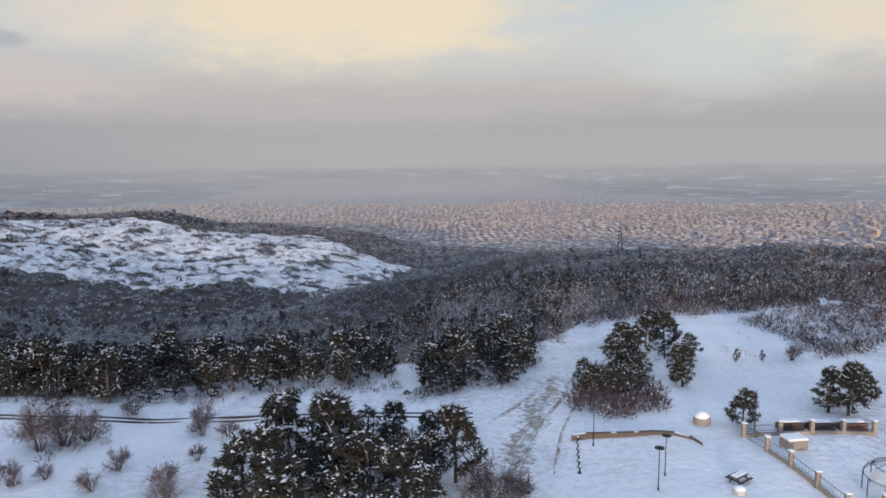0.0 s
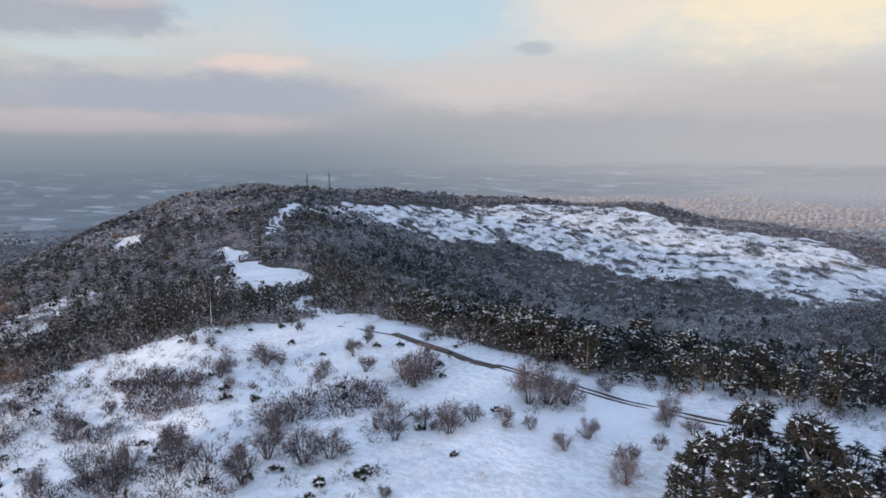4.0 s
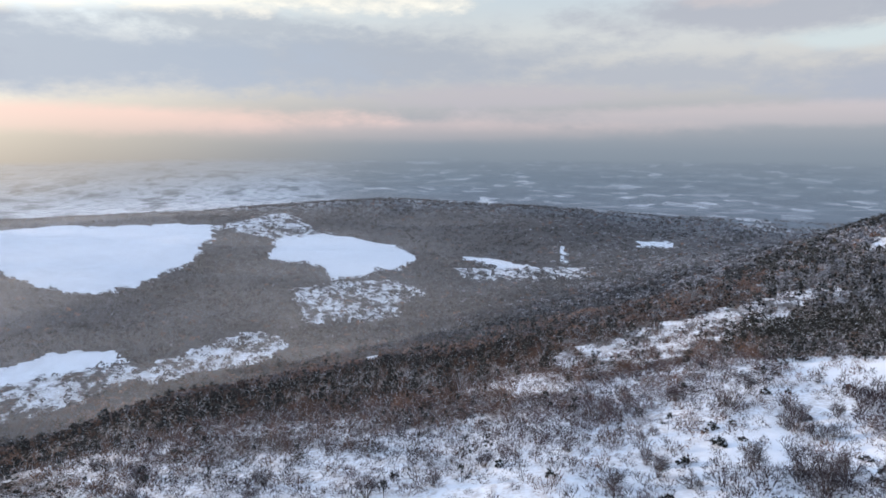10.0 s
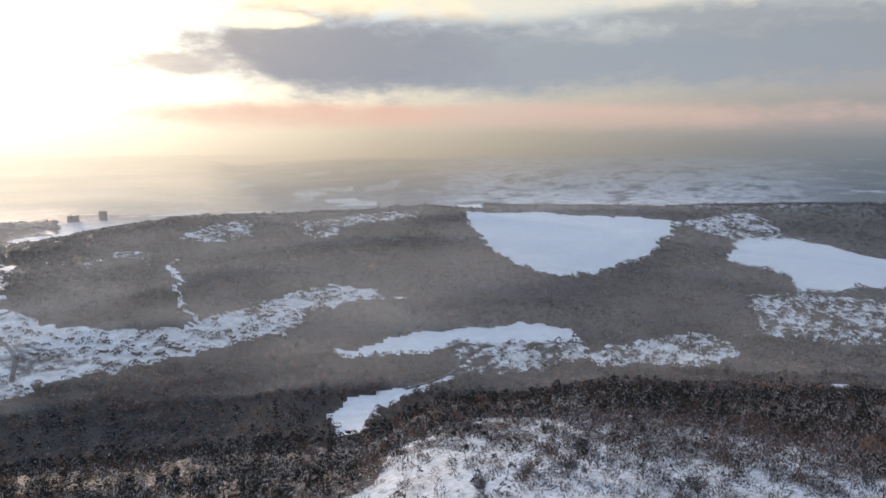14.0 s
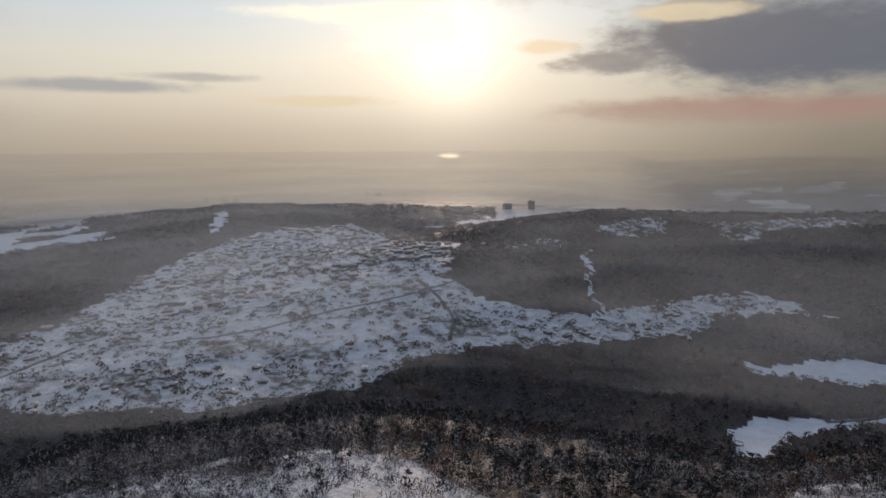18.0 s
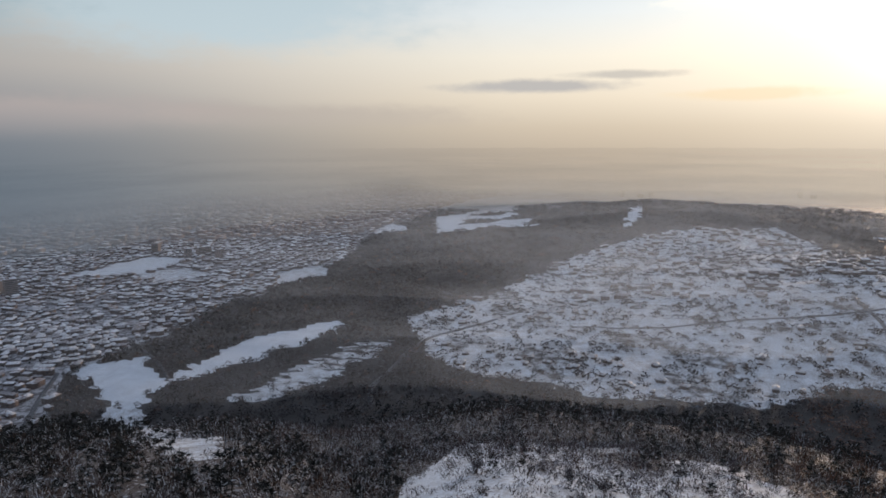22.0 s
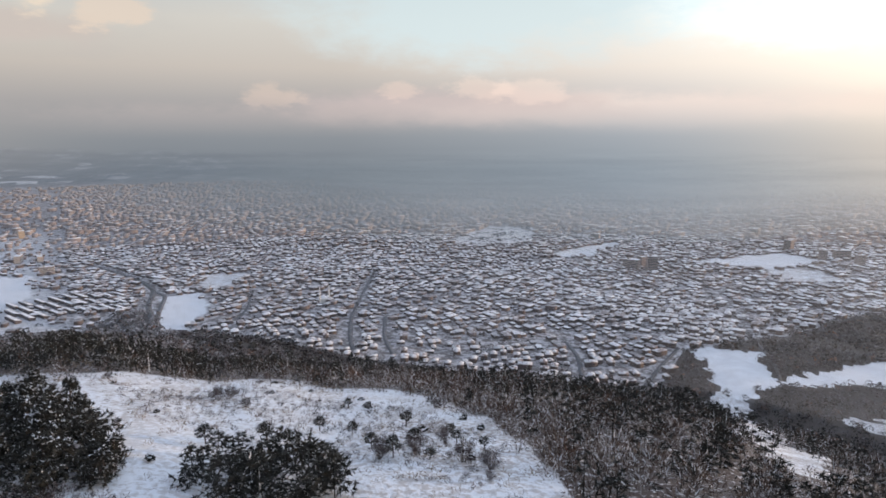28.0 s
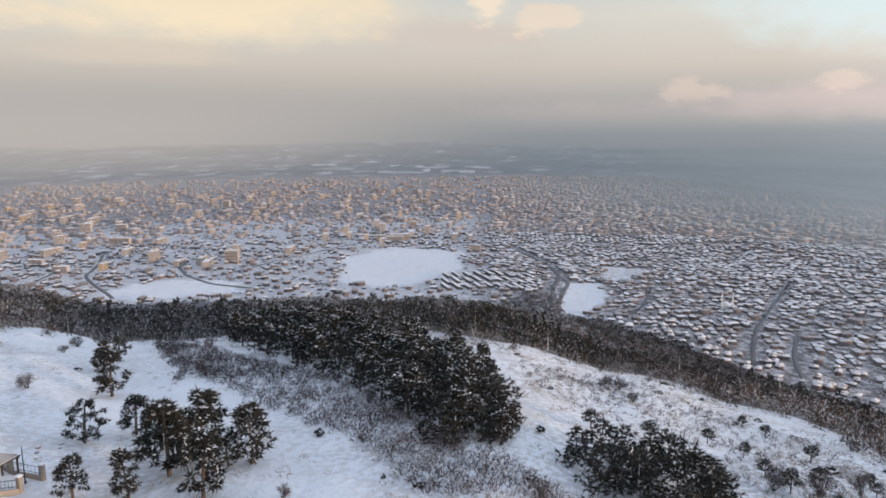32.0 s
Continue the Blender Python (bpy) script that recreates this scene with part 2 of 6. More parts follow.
# far field tones shifted to blue-grey, distance haze put into the base colour
patch = k.ramp(cell, ((0.0, (0.10, 0.125, 0.155)), (0.40, (0.125, 0.15, 0.18)), (0.60, (0.17, 0.195, 0.225)), (0.76, (0.23, 0.255, 0.285)), (0.86, (0.38, 0.405, 0.44)), (1.0, (0.58, 0.61, 0.65))))
whiter = k.math("MULTIPLY", k.step(k.vec("DOT_PRODUCT", k.vec("NORMALIZE", flatpos), tuple(bearing(121, 0))), 0.955, 0.99), k.step(k.noise(flatpos, 0.007, 5.0, 0.7), 0.36, 0.52))
bare_land = k.math("MULTIPLY", k.step(k.noise(flatpos, 0.004, 5.0, 0.65), 0.42, 0.58), 0.85)
patch = k.mix(bare_land, patch, (0.10, 0.12, 0.145))
patch = k.mix(k.math("MULTIPLY", whiter, 0.85), patch, (0.66, 0.68, 0.72))
patch = k.mix(k.math("MULTIPLY", k.step(k.noise(flatpos, 0.03, 4.0, 0.7), 0.5, 0.62), 0.6), patch, (0.10, 0.12, 0.145))
col = k.mix(k.step(k.vec("LENGTH", flatpos), 1470.0, 1850.0), col, patch)
street = k.mix(k.step(k.noise(flatpos, 0.11, 4.0, 0.7), 0.42, 0.60), (0.13, 0.117, 0.117), (0.42, 0.41, 0.43))
col = k.mix(town, col, street)
relief = k.math("ADD", n_fine, k.math("MULTIPLY", k.noise(flatpos, 0.3, 4.0, 0.6), 2.0))
finish(k, col, 0.7, relief, 0.55, 0.35, 0.0, 0.2)


def twig_material(name, dark, light, frost, rough=0.8, soft=0.5, laden=0.0):
    """Bare or needled growth: a tone of its own on each piece, snow and frost on what looks up."""
    m, k = material(name)
    geo = k.add("ShaderNodeNewGeometry")
    r = geo.outputs["Random Per Island"]
    nz = k.add("ShaderNodeSeparateXYZ", i0=geo.outputs["Normal"]).outputs[2]
    spots = k.noise(geo.outputs["Position"], 0.9, 3.0, 0.6)
    broad = k.step(k.noise(geo.outputs["Position"], 0.17 if soft < 0.5 else 0.05, 4.0, 0.65), 0.25, 0.75)
    trees_ = k.step(k.noise(geo.outputs["Position"], 0.13, 2.0, 0.5), 0.32, 0.68)
    tone = k.math("ADD", k.math("MULTIPLY", k.math("MULTIPLY", broad, trees_), 0.6), k.math("MULTIPLY", k.math("POWER", r, 1.6), 0.55))
    c = k.mix(tone, dark, light)
    if soft >= 0.4:
        # stands of lighter and darker growth
        stand_ = k.step(k.noise(geo.outputs["Position"], 0.012, 4.0, 0.6), 0.38, 0.60)
        c = k.mix(stand_, k.mix(1.0, c, (0.5, 0.5, 0.52), "MULTIPLY"), k.mix(1.0, c, (1.25, 1.2, 1.18), "MULTIPLY"))
    f = k.math("MULTIPLY", k.step(k.math("ADD", k.math("ABSOLUTE", nz), k.math("MULTIPLY", spots, 0.9)), 0.95, 1.35), frost)
    f = k.math("MAXIMUM", f, k.math("MULTIPLY", k.step(r, 1.0 - laden - 0.01, 1.0 - laden + 0.01), 0.8))
    c = k.mix(f, c, (0.70, 0.73, 0.78))
    b = finish(k, c, rough, None, spec=0.1)
    # twigs far too fine to build scatter light upwards and all round
    bushy = k.vec("NORMALIZE", k.vec("ADD", k.vec("MULTIPLY", geo.outputs["Normal"], (1 - soft,) * 3), (0, 0, soft)))
    k.tree.links.new(bushy, b.inputs["Normal"])
    return m


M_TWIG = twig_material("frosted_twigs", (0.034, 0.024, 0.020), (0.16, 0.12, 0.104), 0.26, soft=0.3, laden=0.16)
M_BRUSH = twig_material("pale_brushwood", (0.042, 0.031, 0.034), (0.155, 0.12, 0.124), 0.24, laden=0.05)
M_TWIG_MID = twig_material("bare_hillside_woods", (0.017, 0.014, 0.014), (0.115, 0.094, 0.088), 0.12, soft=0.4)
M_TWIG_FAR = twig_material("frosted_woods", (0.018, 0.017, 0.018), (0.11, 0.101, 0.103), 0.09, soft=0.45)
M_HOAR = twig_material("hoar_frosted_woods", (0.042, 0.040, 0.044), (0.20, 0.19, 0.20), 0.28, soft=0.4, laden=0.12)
# far copy paler and bluer: hoar frost plus haze in the colour
M_HOAR_HAZED = twig_material("hazed_hoar_woods", (0.05, 0.05, 0.057), (0.27, 0.265, 0.285), 0.3, soft=0.45)
M_RUSSET = twig_material("russet_oak_leaves", (0.048, 0.027, 0.020), (0.26, 0.155, 0.108), 0.10, soft=0.4)
M_RUSSET_NEAR = twig_material("russet_brushwood", (0.065, 0.038, 0.031), (0.25, 0.16, 0.128), 0.3, soft=0.3, laden=0.06)
M_NEEDLE_FAR = twig_material("far_pine_needles", (0.018, 0.019, 0.018), (0.055, 0.052, 0.046), 0.08, soft=0.4)
M_NEEDLE = twig_material("pine_needles", (0.016, 0.017, 0.015), (0.046, 0.042, 0.034), 0.06, soft=0.35, laden=0.035)
M_BARK = plain("dark_bark", (0.09, 0.07, 0.06), 0.9, 0.4, 3.0)
M_SNOW = plain("settled_snow", (0.70, 0.73, 0.78), 0.6, 0.08, 0.5)
M_ROOFSNOW, k = material("snow_on_roof")
r = k.add("ShaderNodeNewGeometry").outputs["Random Per Island"]
pos = k.add("ShaderNodeNewGeometry").outputs["Position"]
thin = k.step(k.math("ADD", k.noise(pos, 0.22, 4.0, 0.65), k.math("MULTIPLY", r, 0.5)), 0.76, 0.92)
c = k.mix(thin, k.mix(k.math("MULTIPLY", k.add("ShaderNodeMath", {"operation": "FRACT"}, i0=k.math("MULTIPLY", r, 7.31)).outputs[0], k.math("ADD", 0.4, k.noise(pos, 0.5, 3.0))), (0.74, 0.75, 0.78), (0.34, 0.335, 0.35)), k.mix(r, (0.25, 0.15, 0.115), (0.26, 0.25, 0.26)))
finish(k, c, 0.65, k.noise(pos, 2.0, 3.0), 0.3, 0.05)
# far walls lightened in base colour to stand for haze
M_HAZED_WALL = plain("haze_paled_walls", (0.30, 0.25, 0.23), 0.85, 0.35, 0.3, per="island")
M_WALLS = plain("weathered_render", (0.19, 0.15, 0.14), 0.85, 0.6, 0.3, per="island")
M_DRY = plain("dry_grass", (0.24, 0.19, 0.14), 0.9, 0.4, 2.0, per="island")
M_IRON = plain("dark_iron", (0.025, 0.025, 0.028), 0.5, 0.3, 3.0, 0.6)
M_STONE = plain("buff_stone", (0.27, 0.235, 0.205), 0.85, 0.35, 2.0)
M_EARTH = plain("brown_earth_wall", (0.13, 0.10, 0.082), 0.95, 0.45, 1.2)
M_WOOD = plain("dark_stained_wood", (0.07, 0.05, 0.04), 0.7, 0.4, 4.0)
M_ROCK = plain("grey_rock", (0.28, 0.27, 0.26), 0.9, 0.4, 1.0)
M_TARP = plain("white_sheeting", (0.42, 0.41, 0.41), 0.6, 0.15, 0.8)
M_ASPHALT = plain("wet_road", (0.10, 0.10, 0.11), 0.6, 0.4, 0.2)
M_PANEL = plain("apartment_wall", (0.42, 0.365, 0.325), 0.8, 0.35, 0.2)
M_OCHRE = plain("ochre_wall", (0.44, 0.34, 0.24), 0.8, 0.25, 0.2)
M_GLASS = plain("dark_window_glass", (0.05, 0.06, 0.07), 0.15, 0.3, 0.3, 0.0, 0.6)
M_TILE = plain("brown_roof_tiles", (0.22, 0.12, 0.09), 0.85, 0.4, 0.8)
M_WHITE = plain("white_render", (0.72, 0.70, 0.67), 0.7, 0.15, 0.5)
M_RUT, k = material("slushy_rut")
pos = k.add("ShaderNodeNewGeometry").outputs["Position"]
f = k.step(k.math("ADD", k.noise(pos, 0.35, 5.0, 0.65), k.math("MULTIPLY", k.noise(pos, 2.2, 3.0, 0.6), 0.4)), 0.40, 0.60)
finish(k, k.mix(f, (0.62, 0.64, 0.68), (0.055, 0.042, 0.036)), 0.6, k.noise(pos, 3.0), 0.4, 0.1)

M_RUT_SOFT, k = material("trodden_snow")
pos = k.add("ShaderNodeNewGeometry").outputs["Position"]
f = k.step(k.math("ADD", k.noise(pos, 0.3, 5.0, 0.65), k.math("MULTIPLY", k.noise(pos, 2.2, 3.0, 0.6), 0.4)), 0.58, 0.82)
finish(k, k.mix(f, (0.64, 0.67, 0.72), (0.24, 0.205, 0.18)), 0.6, k.noise(pos, 3.0), 0.4, 0.1)

# ---- the lie of the land ----
EYE = 200.0

# near hill: azimuth, distance and height of its brow, distance and height of its foot
NORTH_SIDE = ((-35.5, 430, 143, 850, 12), (-29, 430, 143, 850, 12), (-20, 480, 131, 850, 15), (-11, 470, 123, 800, 20), (-3, 200, 155, 640, 60),
              (6, 115, 161, 430, 86), (20, 112, 161, 400, 84), (35, 118, 163, 400, 88), (47, 140, 162, 420, 110),
              (58, 150, 160, 460, 105), (70, 175, 147, 560, 30), (85, 200, 132, 640, 8), (100, 215, 117, 640, 4), (118, 235, 106, 560, 8))
SOUTH_SIDE = ((132, 235, 101, 500, 10), (144, 150, 126, 400, 12), (158, 160, 122, 420, 10),
              (178, 185, 117, 470, 8), (196, 190, 112, 480, 10), (212, 170, 113, 430, 12), (224, 230, 100, 470, 6),
              (236, 330, 65, 500, 0), (250, 330, 71, 520, 0), (262, 330, 78, 560, 0), (272, 330, 88, 640, 0),
              (285, 390, 94, 700, 0), (300, 380, 101, 720, 0), (313, 360, 109, 760, 0), (321, 390, 121, 800, 6))
NEAR_HILL = NORTH_SIDE + SOUTH_SIDE
RIDGES = []


def ridge(wide, *crest):
    """A long hill: the width of its flanks; azimuth, distance and height along its crest."""
    RIDGES.append((crest, wide))


ridge(300, (52, 150, 150), (57, 430, 132), (55, 1000, 152), (41, 1060, 131), (25, 1050, 117), (13, 1000, 92), (2, 960, 58), (-5, 960, 14))
ridge(150, (-16, 560, 118), (-6, 540, 116), (3, 480, 104), (11, 400, 93))
ridge(330, (171, 760, 6), (165, 900, 50), (155, 1130, 82), (145, 1200, 75), (137, 1260, 77))
ridge(380, (137, 1260, 77), (131, 1420, 68), (115, 1520, 60), (110, 1650, 60), (103, 1750, 64), (93, 1700, 50), (84, 1700, 10))
ridge(480, (214, 1500, 10), (203, 1560, 12), (192, 1620, 32), (185, 1600, 50), (176, 1640, 44), (165, 1750, 32), (158, 1800, 2))
ridge(110, (278, 470, 66), (271, 440, 62))
ridge(300, (232, 2900, 14), (226, 2900, 34), (221, 2900, 14))
NEAR_RIDGES = len(RIDGES)
# low hills out on the plain
ridge(330, (20, 2950, 20), (12, 3000, 92), (4, 3100, 104), (-6, 3100, 92), (-14, 3000, 24))
ridge(520, (141, 2700, 20), (131, 2950, 88), (123, 3050, 128), (115, 3000, 102), (105, 2900, 50), (97, 2900, 14))
ridge(330, (164, 2700, 24), (152, 2700, 78), (143, 2700, 74), (134, 2800, 84))


def smooth(s):
    s = np.clip(s, 0, 1)
    return s * s * (3 - 2 * s)


def around(az, rows, k):
    """A value of the near hill's plan, smoothly from azimuth to azimuth all the way round."""
    a = np.array([q[0] for q in rows], float)
    v = np.array([q[k] for q in rows], float)
    a = np.concatenate([a, [a[0] + 360]])
    v = np.concatenate([v, [v[0]]])
    x = (np.asarray(az) - a[0]) % 360 + a[0]
    i = np.clip(np.searchsorted(a, x, "right") - 1, 0, len(a) - 2)
    return v[i] + (v[i + 1] - v[i]) * smooth((x - a[i]) / (a[i + 1] - a[i]))


def waves(x, y, size, seed):
    """A cheap, rolling, seamless unevenness between -1 and 1."""
    rng = np.random.RandomState(seed)
    out = np.zeros_like(x)
    for k in range(6):
        t, p, s = rng.uniform(0, 6.283, 2).tolist() + [rng.uniform(0.6, 1.9)]
        out = out + np.sin((x * np.cos(t) + y * np.sin(t)) * 6.283 * s / size + p + 0.8 * np.sin((x * np.sin(t) - y * np.cos(t)) * 6.283 * s * 0.6 / size))
    return out / 3.2


def height(x, y):
    """The height of the ground."""
    x, y = np.asarray(x, float), np.asarray(y, float)
    r, az = np.hypot(x, y), np.degrees(np.arctan2(-x, y))
    rb, zb, rf, zf = (around(az, NEAR_HILL, k) for k in (1, 2, 3, 4))
    s = np.clip((r - rb) / (rf - rb), 0, 1)
    top = 166 + (zb - 166) * np.clip(r / rb, 0, 1) ** 1.6
    near = np.where(r < rb, top, zb + (zf - zb) * (0.55 * s + 0.45 * smooth(s)))
    near = near * (1 - smooth((r - rf * 1.05) / 500)) 
    plain = 125 * np.clip((r - 2600) / 2350, 0, 1) ** 2
    hills = [near]
    beyond = np.zeros_like(x)
    for index, (line, wide) in enumerate(RIDGES):
        best = np.full(x.shape, -50.0)
        pts = [(-d * math.sin(radians(a)), d * math.cos(radians(a)), z) for a, d, z in line]
        for (x0, y0, z0), (x1, y1, z1) in zip(pts, pts[1:]):
            dx, dy = x1 - x0, y1 - y0
            q = np.clip(((x - x0) * dx + (y - y0) * dy) / (dx * dx + dy * dy), 0, 1)
            far = ((x - x0 - q * dx) ** 2 + (y - y0 - q * dy) ** 2) / wide ** 2
            best = np.maximum(best, (z0 + q * (z1 - z0)) * np.exp(-far))
        if index < NEAR_RIDGES:
            hills.append(best)
        else:
            beyond = np.maximum(beyond, best)
    k = 7.0
    top = np.max(hills, axis=0)
    z = top + k * np.log(sum(np.exp((h - top) / k) for h in hills)) - k * math.log(len(hills)) * np.exp(-np.maximum(top, 0) / 14)
    z = np.maximum(plain, beyond) + np.maximum(z, 0)
    rough = np.clip((r - 60) / 400, 0, 1) * np.clip(z / 40, 0.15, 1)
    return z + waves(x, y, 260, 3) * 3.0 * rough + waves(x, y, 70, 5) * (0.35 + 0.8 * rough) + waves(x, y, 17, 9) * 0.16

# how far open snow reaches from the hilltop before the woods begin: azimuth, distance
OPEN_SNOW = ((-36, 215), (-30, 210), (-20, 182), (-14, 176), (-8, 140), (-3, 110), (5, 116), (20, 120), (35, 122), (43, 138), (48, 150), (55, 156), (61, 156), (68, 176), (78, 172), (87, 152), (97, 128), (108, 150),
             (120, 200), (128, 210), (134, 198), (139, 165), (142, 100), (150, 80), (162, 85), (168, 95), (173, 110), (181, 140), (191, 180), (200, 180), (206, 110), (210, 50), (240, 50), (244, 80), (247, 103),
             (250, 116), (254, 138), (260, 156), (268, 180), (280, 168), (288, 182), (294, 186), (305, 190), (320, 200))
# fields, meadows and clearings: how open they are (1: clean snow), then azimuth and distance of their corners
OPEN_FIELDS = []


def open_field(share, *corners):
    OPEN_FIELDS.append((share, *corners))


open_field(1.0, (133.7, 1215), (127.7, 1380), (116.4, 1355), (116.6, 1255), (119.1, 1070), (124.4, 904), (127.8, 912), (131.1, 990), (133.0, 1105))
open_field(1.0, (111.8, 1260), (106.5, 1315), (101.9, 1260), (100.0, 1155), (101.0, 1075), (107.2, 986), (107.9, 1075), (112.4, 1125))
open_field(0.6, (116.4, 1355), (111.4, 1525), (107.0, 1310), (111.8, 1245), (116.4, 1315))
open_field(0.55, (110.7, 938), (107.2, 984), (101.8, 984), (98.6, 904), (102.1, 832), (101.6, 758), (109.2, 740), (110.2, 824))
open_field(1.0, (144.2, 608), (137.5, 668), (127.8, 714), (124.4, 698), (123.4, 658), (133.7, 618), (139.4, 596), (144.0, 594))
open_field(0.5, (134.6, 634), (123.4, 652), (122.4, 608), (127.8, 550), (133.7, 538))
open_field(1.0, (145.5, 450), (144.1, 482), (141.0, 500), (134.7, 544), (134.1, 538), (138.3, 498), (141.4, 458), (142.2, 426), (144.2, 408), (145.2, 426))
open_field(0.7, (123.4, 618), (119.5, 672), (113.3, 734), (111.0, 684), (112.3, 618), (119.0, 598), (122.9, 582))
open_field(0.8, (153.3, 708), (148.6, 794), (144.5, 838), (137.1, 782), (142.3, 784), (147.6, 724), (148.1, 656), (152.3, 646))
open_field(0.6, (157.2, 994), (153.9, 1105), (151.1, 1150), (151.1, 1045), (153.4, 972))
open_field(0.6, (163.9, 920), (161.5, 996), (158.7, 962), (159.1, 912), (161.5, 960))
open_field(0.5, (148.6, 1105), (143.9, 1160), (140.1, 1230), (137.6, 1210), (138.0, 1150), (143.9, 1095), (144.3, 1030), (146.0, 1025))
open_field(1.0, (157.9, 920), (157.4, 920), (156.2, 688), (156.6, 680))
open_field(1.0, (96.3, 1195), (93.2, 1170), (89.6, 1095), (90.1, 1050), (93.2, 1095), (96.2, 1165))
open_field(1.0, (88.1, 1290), (87.6, 1290), (87.6, 1145), (88.0, 1135))
open_field(0.55, (97.0, 1090), (85.5, 1120), (85.5, 992), (92.3, 982), (96.6, 1015))
open_field(1.0, (105.4, 562), (103.4, 588), (102.0, 536), (104.8, 328))
open_field(1.0, (82.0, 1375), (79.4, 1420), (79.1, 1345), (81.7, 1325))
open_field(0.6, (75.7, 1985), (73.1, 2405), (72.1, 2135), (73.9, 1825))
open_field(0.7, (69.1, 2535), (64.2, 2705), (63.4, 918), (67.4, 2010))
open_field(1.0, (58.2, 482), (56.1, 492), (55.8, 430), (50.3, 364), (50.6, 248), (53.4, 212), (57.3, 284))
open_field(1.0, (53.4, 260), (51.5, 252), (49.0, 152), (49.3, 138), (51.5, 144))
open_field(1.0, (54.8, 536), (53.2, 662), (51.8, 806), (50.7, 812), (52.1, 670), (53.9, 528))
open_field(0.62, (52.3, 700), (47.8, 928), (41.4, 956), (29.1, 1050), (19.8, 964), (11.3, 970), (6.5, 888), (2.4, 878), (4.2, 834), (7.4, 700), (11.9, 762), (17.5, 792), (21.5, 788), (29.0, 826), (33.8, 860), (41.5, 858), (47.9, 722))
open_field(0.6, (96.3, 178), (82.6, 318), (67.6, 458), (67.2, 402), (80.2, 192), (92.4, 152))
open_field(0.9, (65.6, 700), (63.5, 666), (63.4, 570), (65.4, 608))
open_field(1.0, (203.9, 1570), (201.1, 1605), (202.4, 1355), (204.0, 1330))
open_field(1.0, (188.0, 1560), (187.0, 1590), (187.3, 1380), (188.5, 1290))
open_field(1.0, (233.2, 660), (227.9, 654), (227.1, 598), (227.4, 534), (229.9, 528), (231.6, 588))
open_field(1.0, (226.6, 578), (220.8, 666), (212.1, 722), (212.4, 682), (218.9, 606), (226.1, 566))
open_field(0.6, (222.4, 510), (216.0, 576), (209.6, 638), (207.6, 628), (213.6, 510), (220.0, 496))
open_field(0.8, (230.5, 496), (227.0, 482), (221.1, 134), (221.6, 118), (225.5, 128), (230.0, 294))
open_field(0.9, (231.7, 538), (229.0, 524), (224.9, 146), (221.1, 134), (221.6, 120), (225.9, 130), (230.5, 334))
open_field(1.0, (296.0, 910), (295.5, 1095), (291.4, 1180), (285.5, 1130), (285.6, 974), (289.0, 890), (292.9, 864))
open_field(1.0, (276.9, 900), (273.6, 914), (272.8, 834), (275.1, 744), (277.2, 464))
open_field(0.9, (273.5, 1025), (270.1, 1020), (271.6, 914), (273.5, 934))
open_field(1.0, (244.4, 1140), (239.6, 1280), (238.7, 1250), (241.6, 1125), (243.4, 1105))
open_field(1.0, (233.4, 1100), (227.2, 1225), (223.8, 1180), (227.2, 1085))
open_field(0.9, (228.1, 1075), (224.3, 1100), (222.4, 1030), (225.7, 996))
open_field(0.7, (253.6, 1270), (249.7, 1475), (246.1, 1465), (246.2, 1270), (250.7, 1205))
open_field(0.9, (217.8, 1010), (213.4, 1060), (213.3, 984), (217.3, 940))
open_field(1.0, (308.6, 992), (304.3, 942), (303.9, 876), (311.6, 888), (314.8, 912), (312.7, 984))
VILLAGE = ((206.5, 732), (199.1, 840), (192.3, 1095), (185.7, 1280), (177.1, 1390), (167.6, 1030), (169.4, 776), (165.2, 698), (157.0, 676), (152.9, 712), (146.5, 776), (147.8, 686), (156.5, 608), (172.2, 572), (175.7, 506), (189.0, 494), (201.6, 534), (205.2, 592))
# where the town begins: azimuth, distance
TOWN_EDGE = ((-40, 900), (-20, 1050), (-4, 1130), (4, 1200), (12, 1300), (20, 1700), (30, 2300), (48, 3600), (190, 3600), (198, 2300), (207, 1500), (213, 1050), (220, 860), (227, 700), (233, 640), (236, 500), (262, 545), (268, 640), (275, 720), (279, 830), (283, 760), (300, 760), (315, 800))


def xy(az, d):
    a = np.radians(az)
    return -np.sin(a) * d, np.cos(a) * d


def inside(x, y, corners):
    """Whether points lie within a plan of (azimuth, distance) corners."""
    px, py = zip(*(xy(a, d) for a, d in corners))
    out = np.zeros(np.shape(x), bool)
    for i in range(len(px)):
        x0, y0, x1, y1 = px[i - 1], py[i - 1], px[i], py[i]
        if y0 != y1:
            out ^= ((y0 > y) != (y1 > y)) & (x < (x1 - x0) * (y - y0) / (y1 - y0) + x0)
    return out


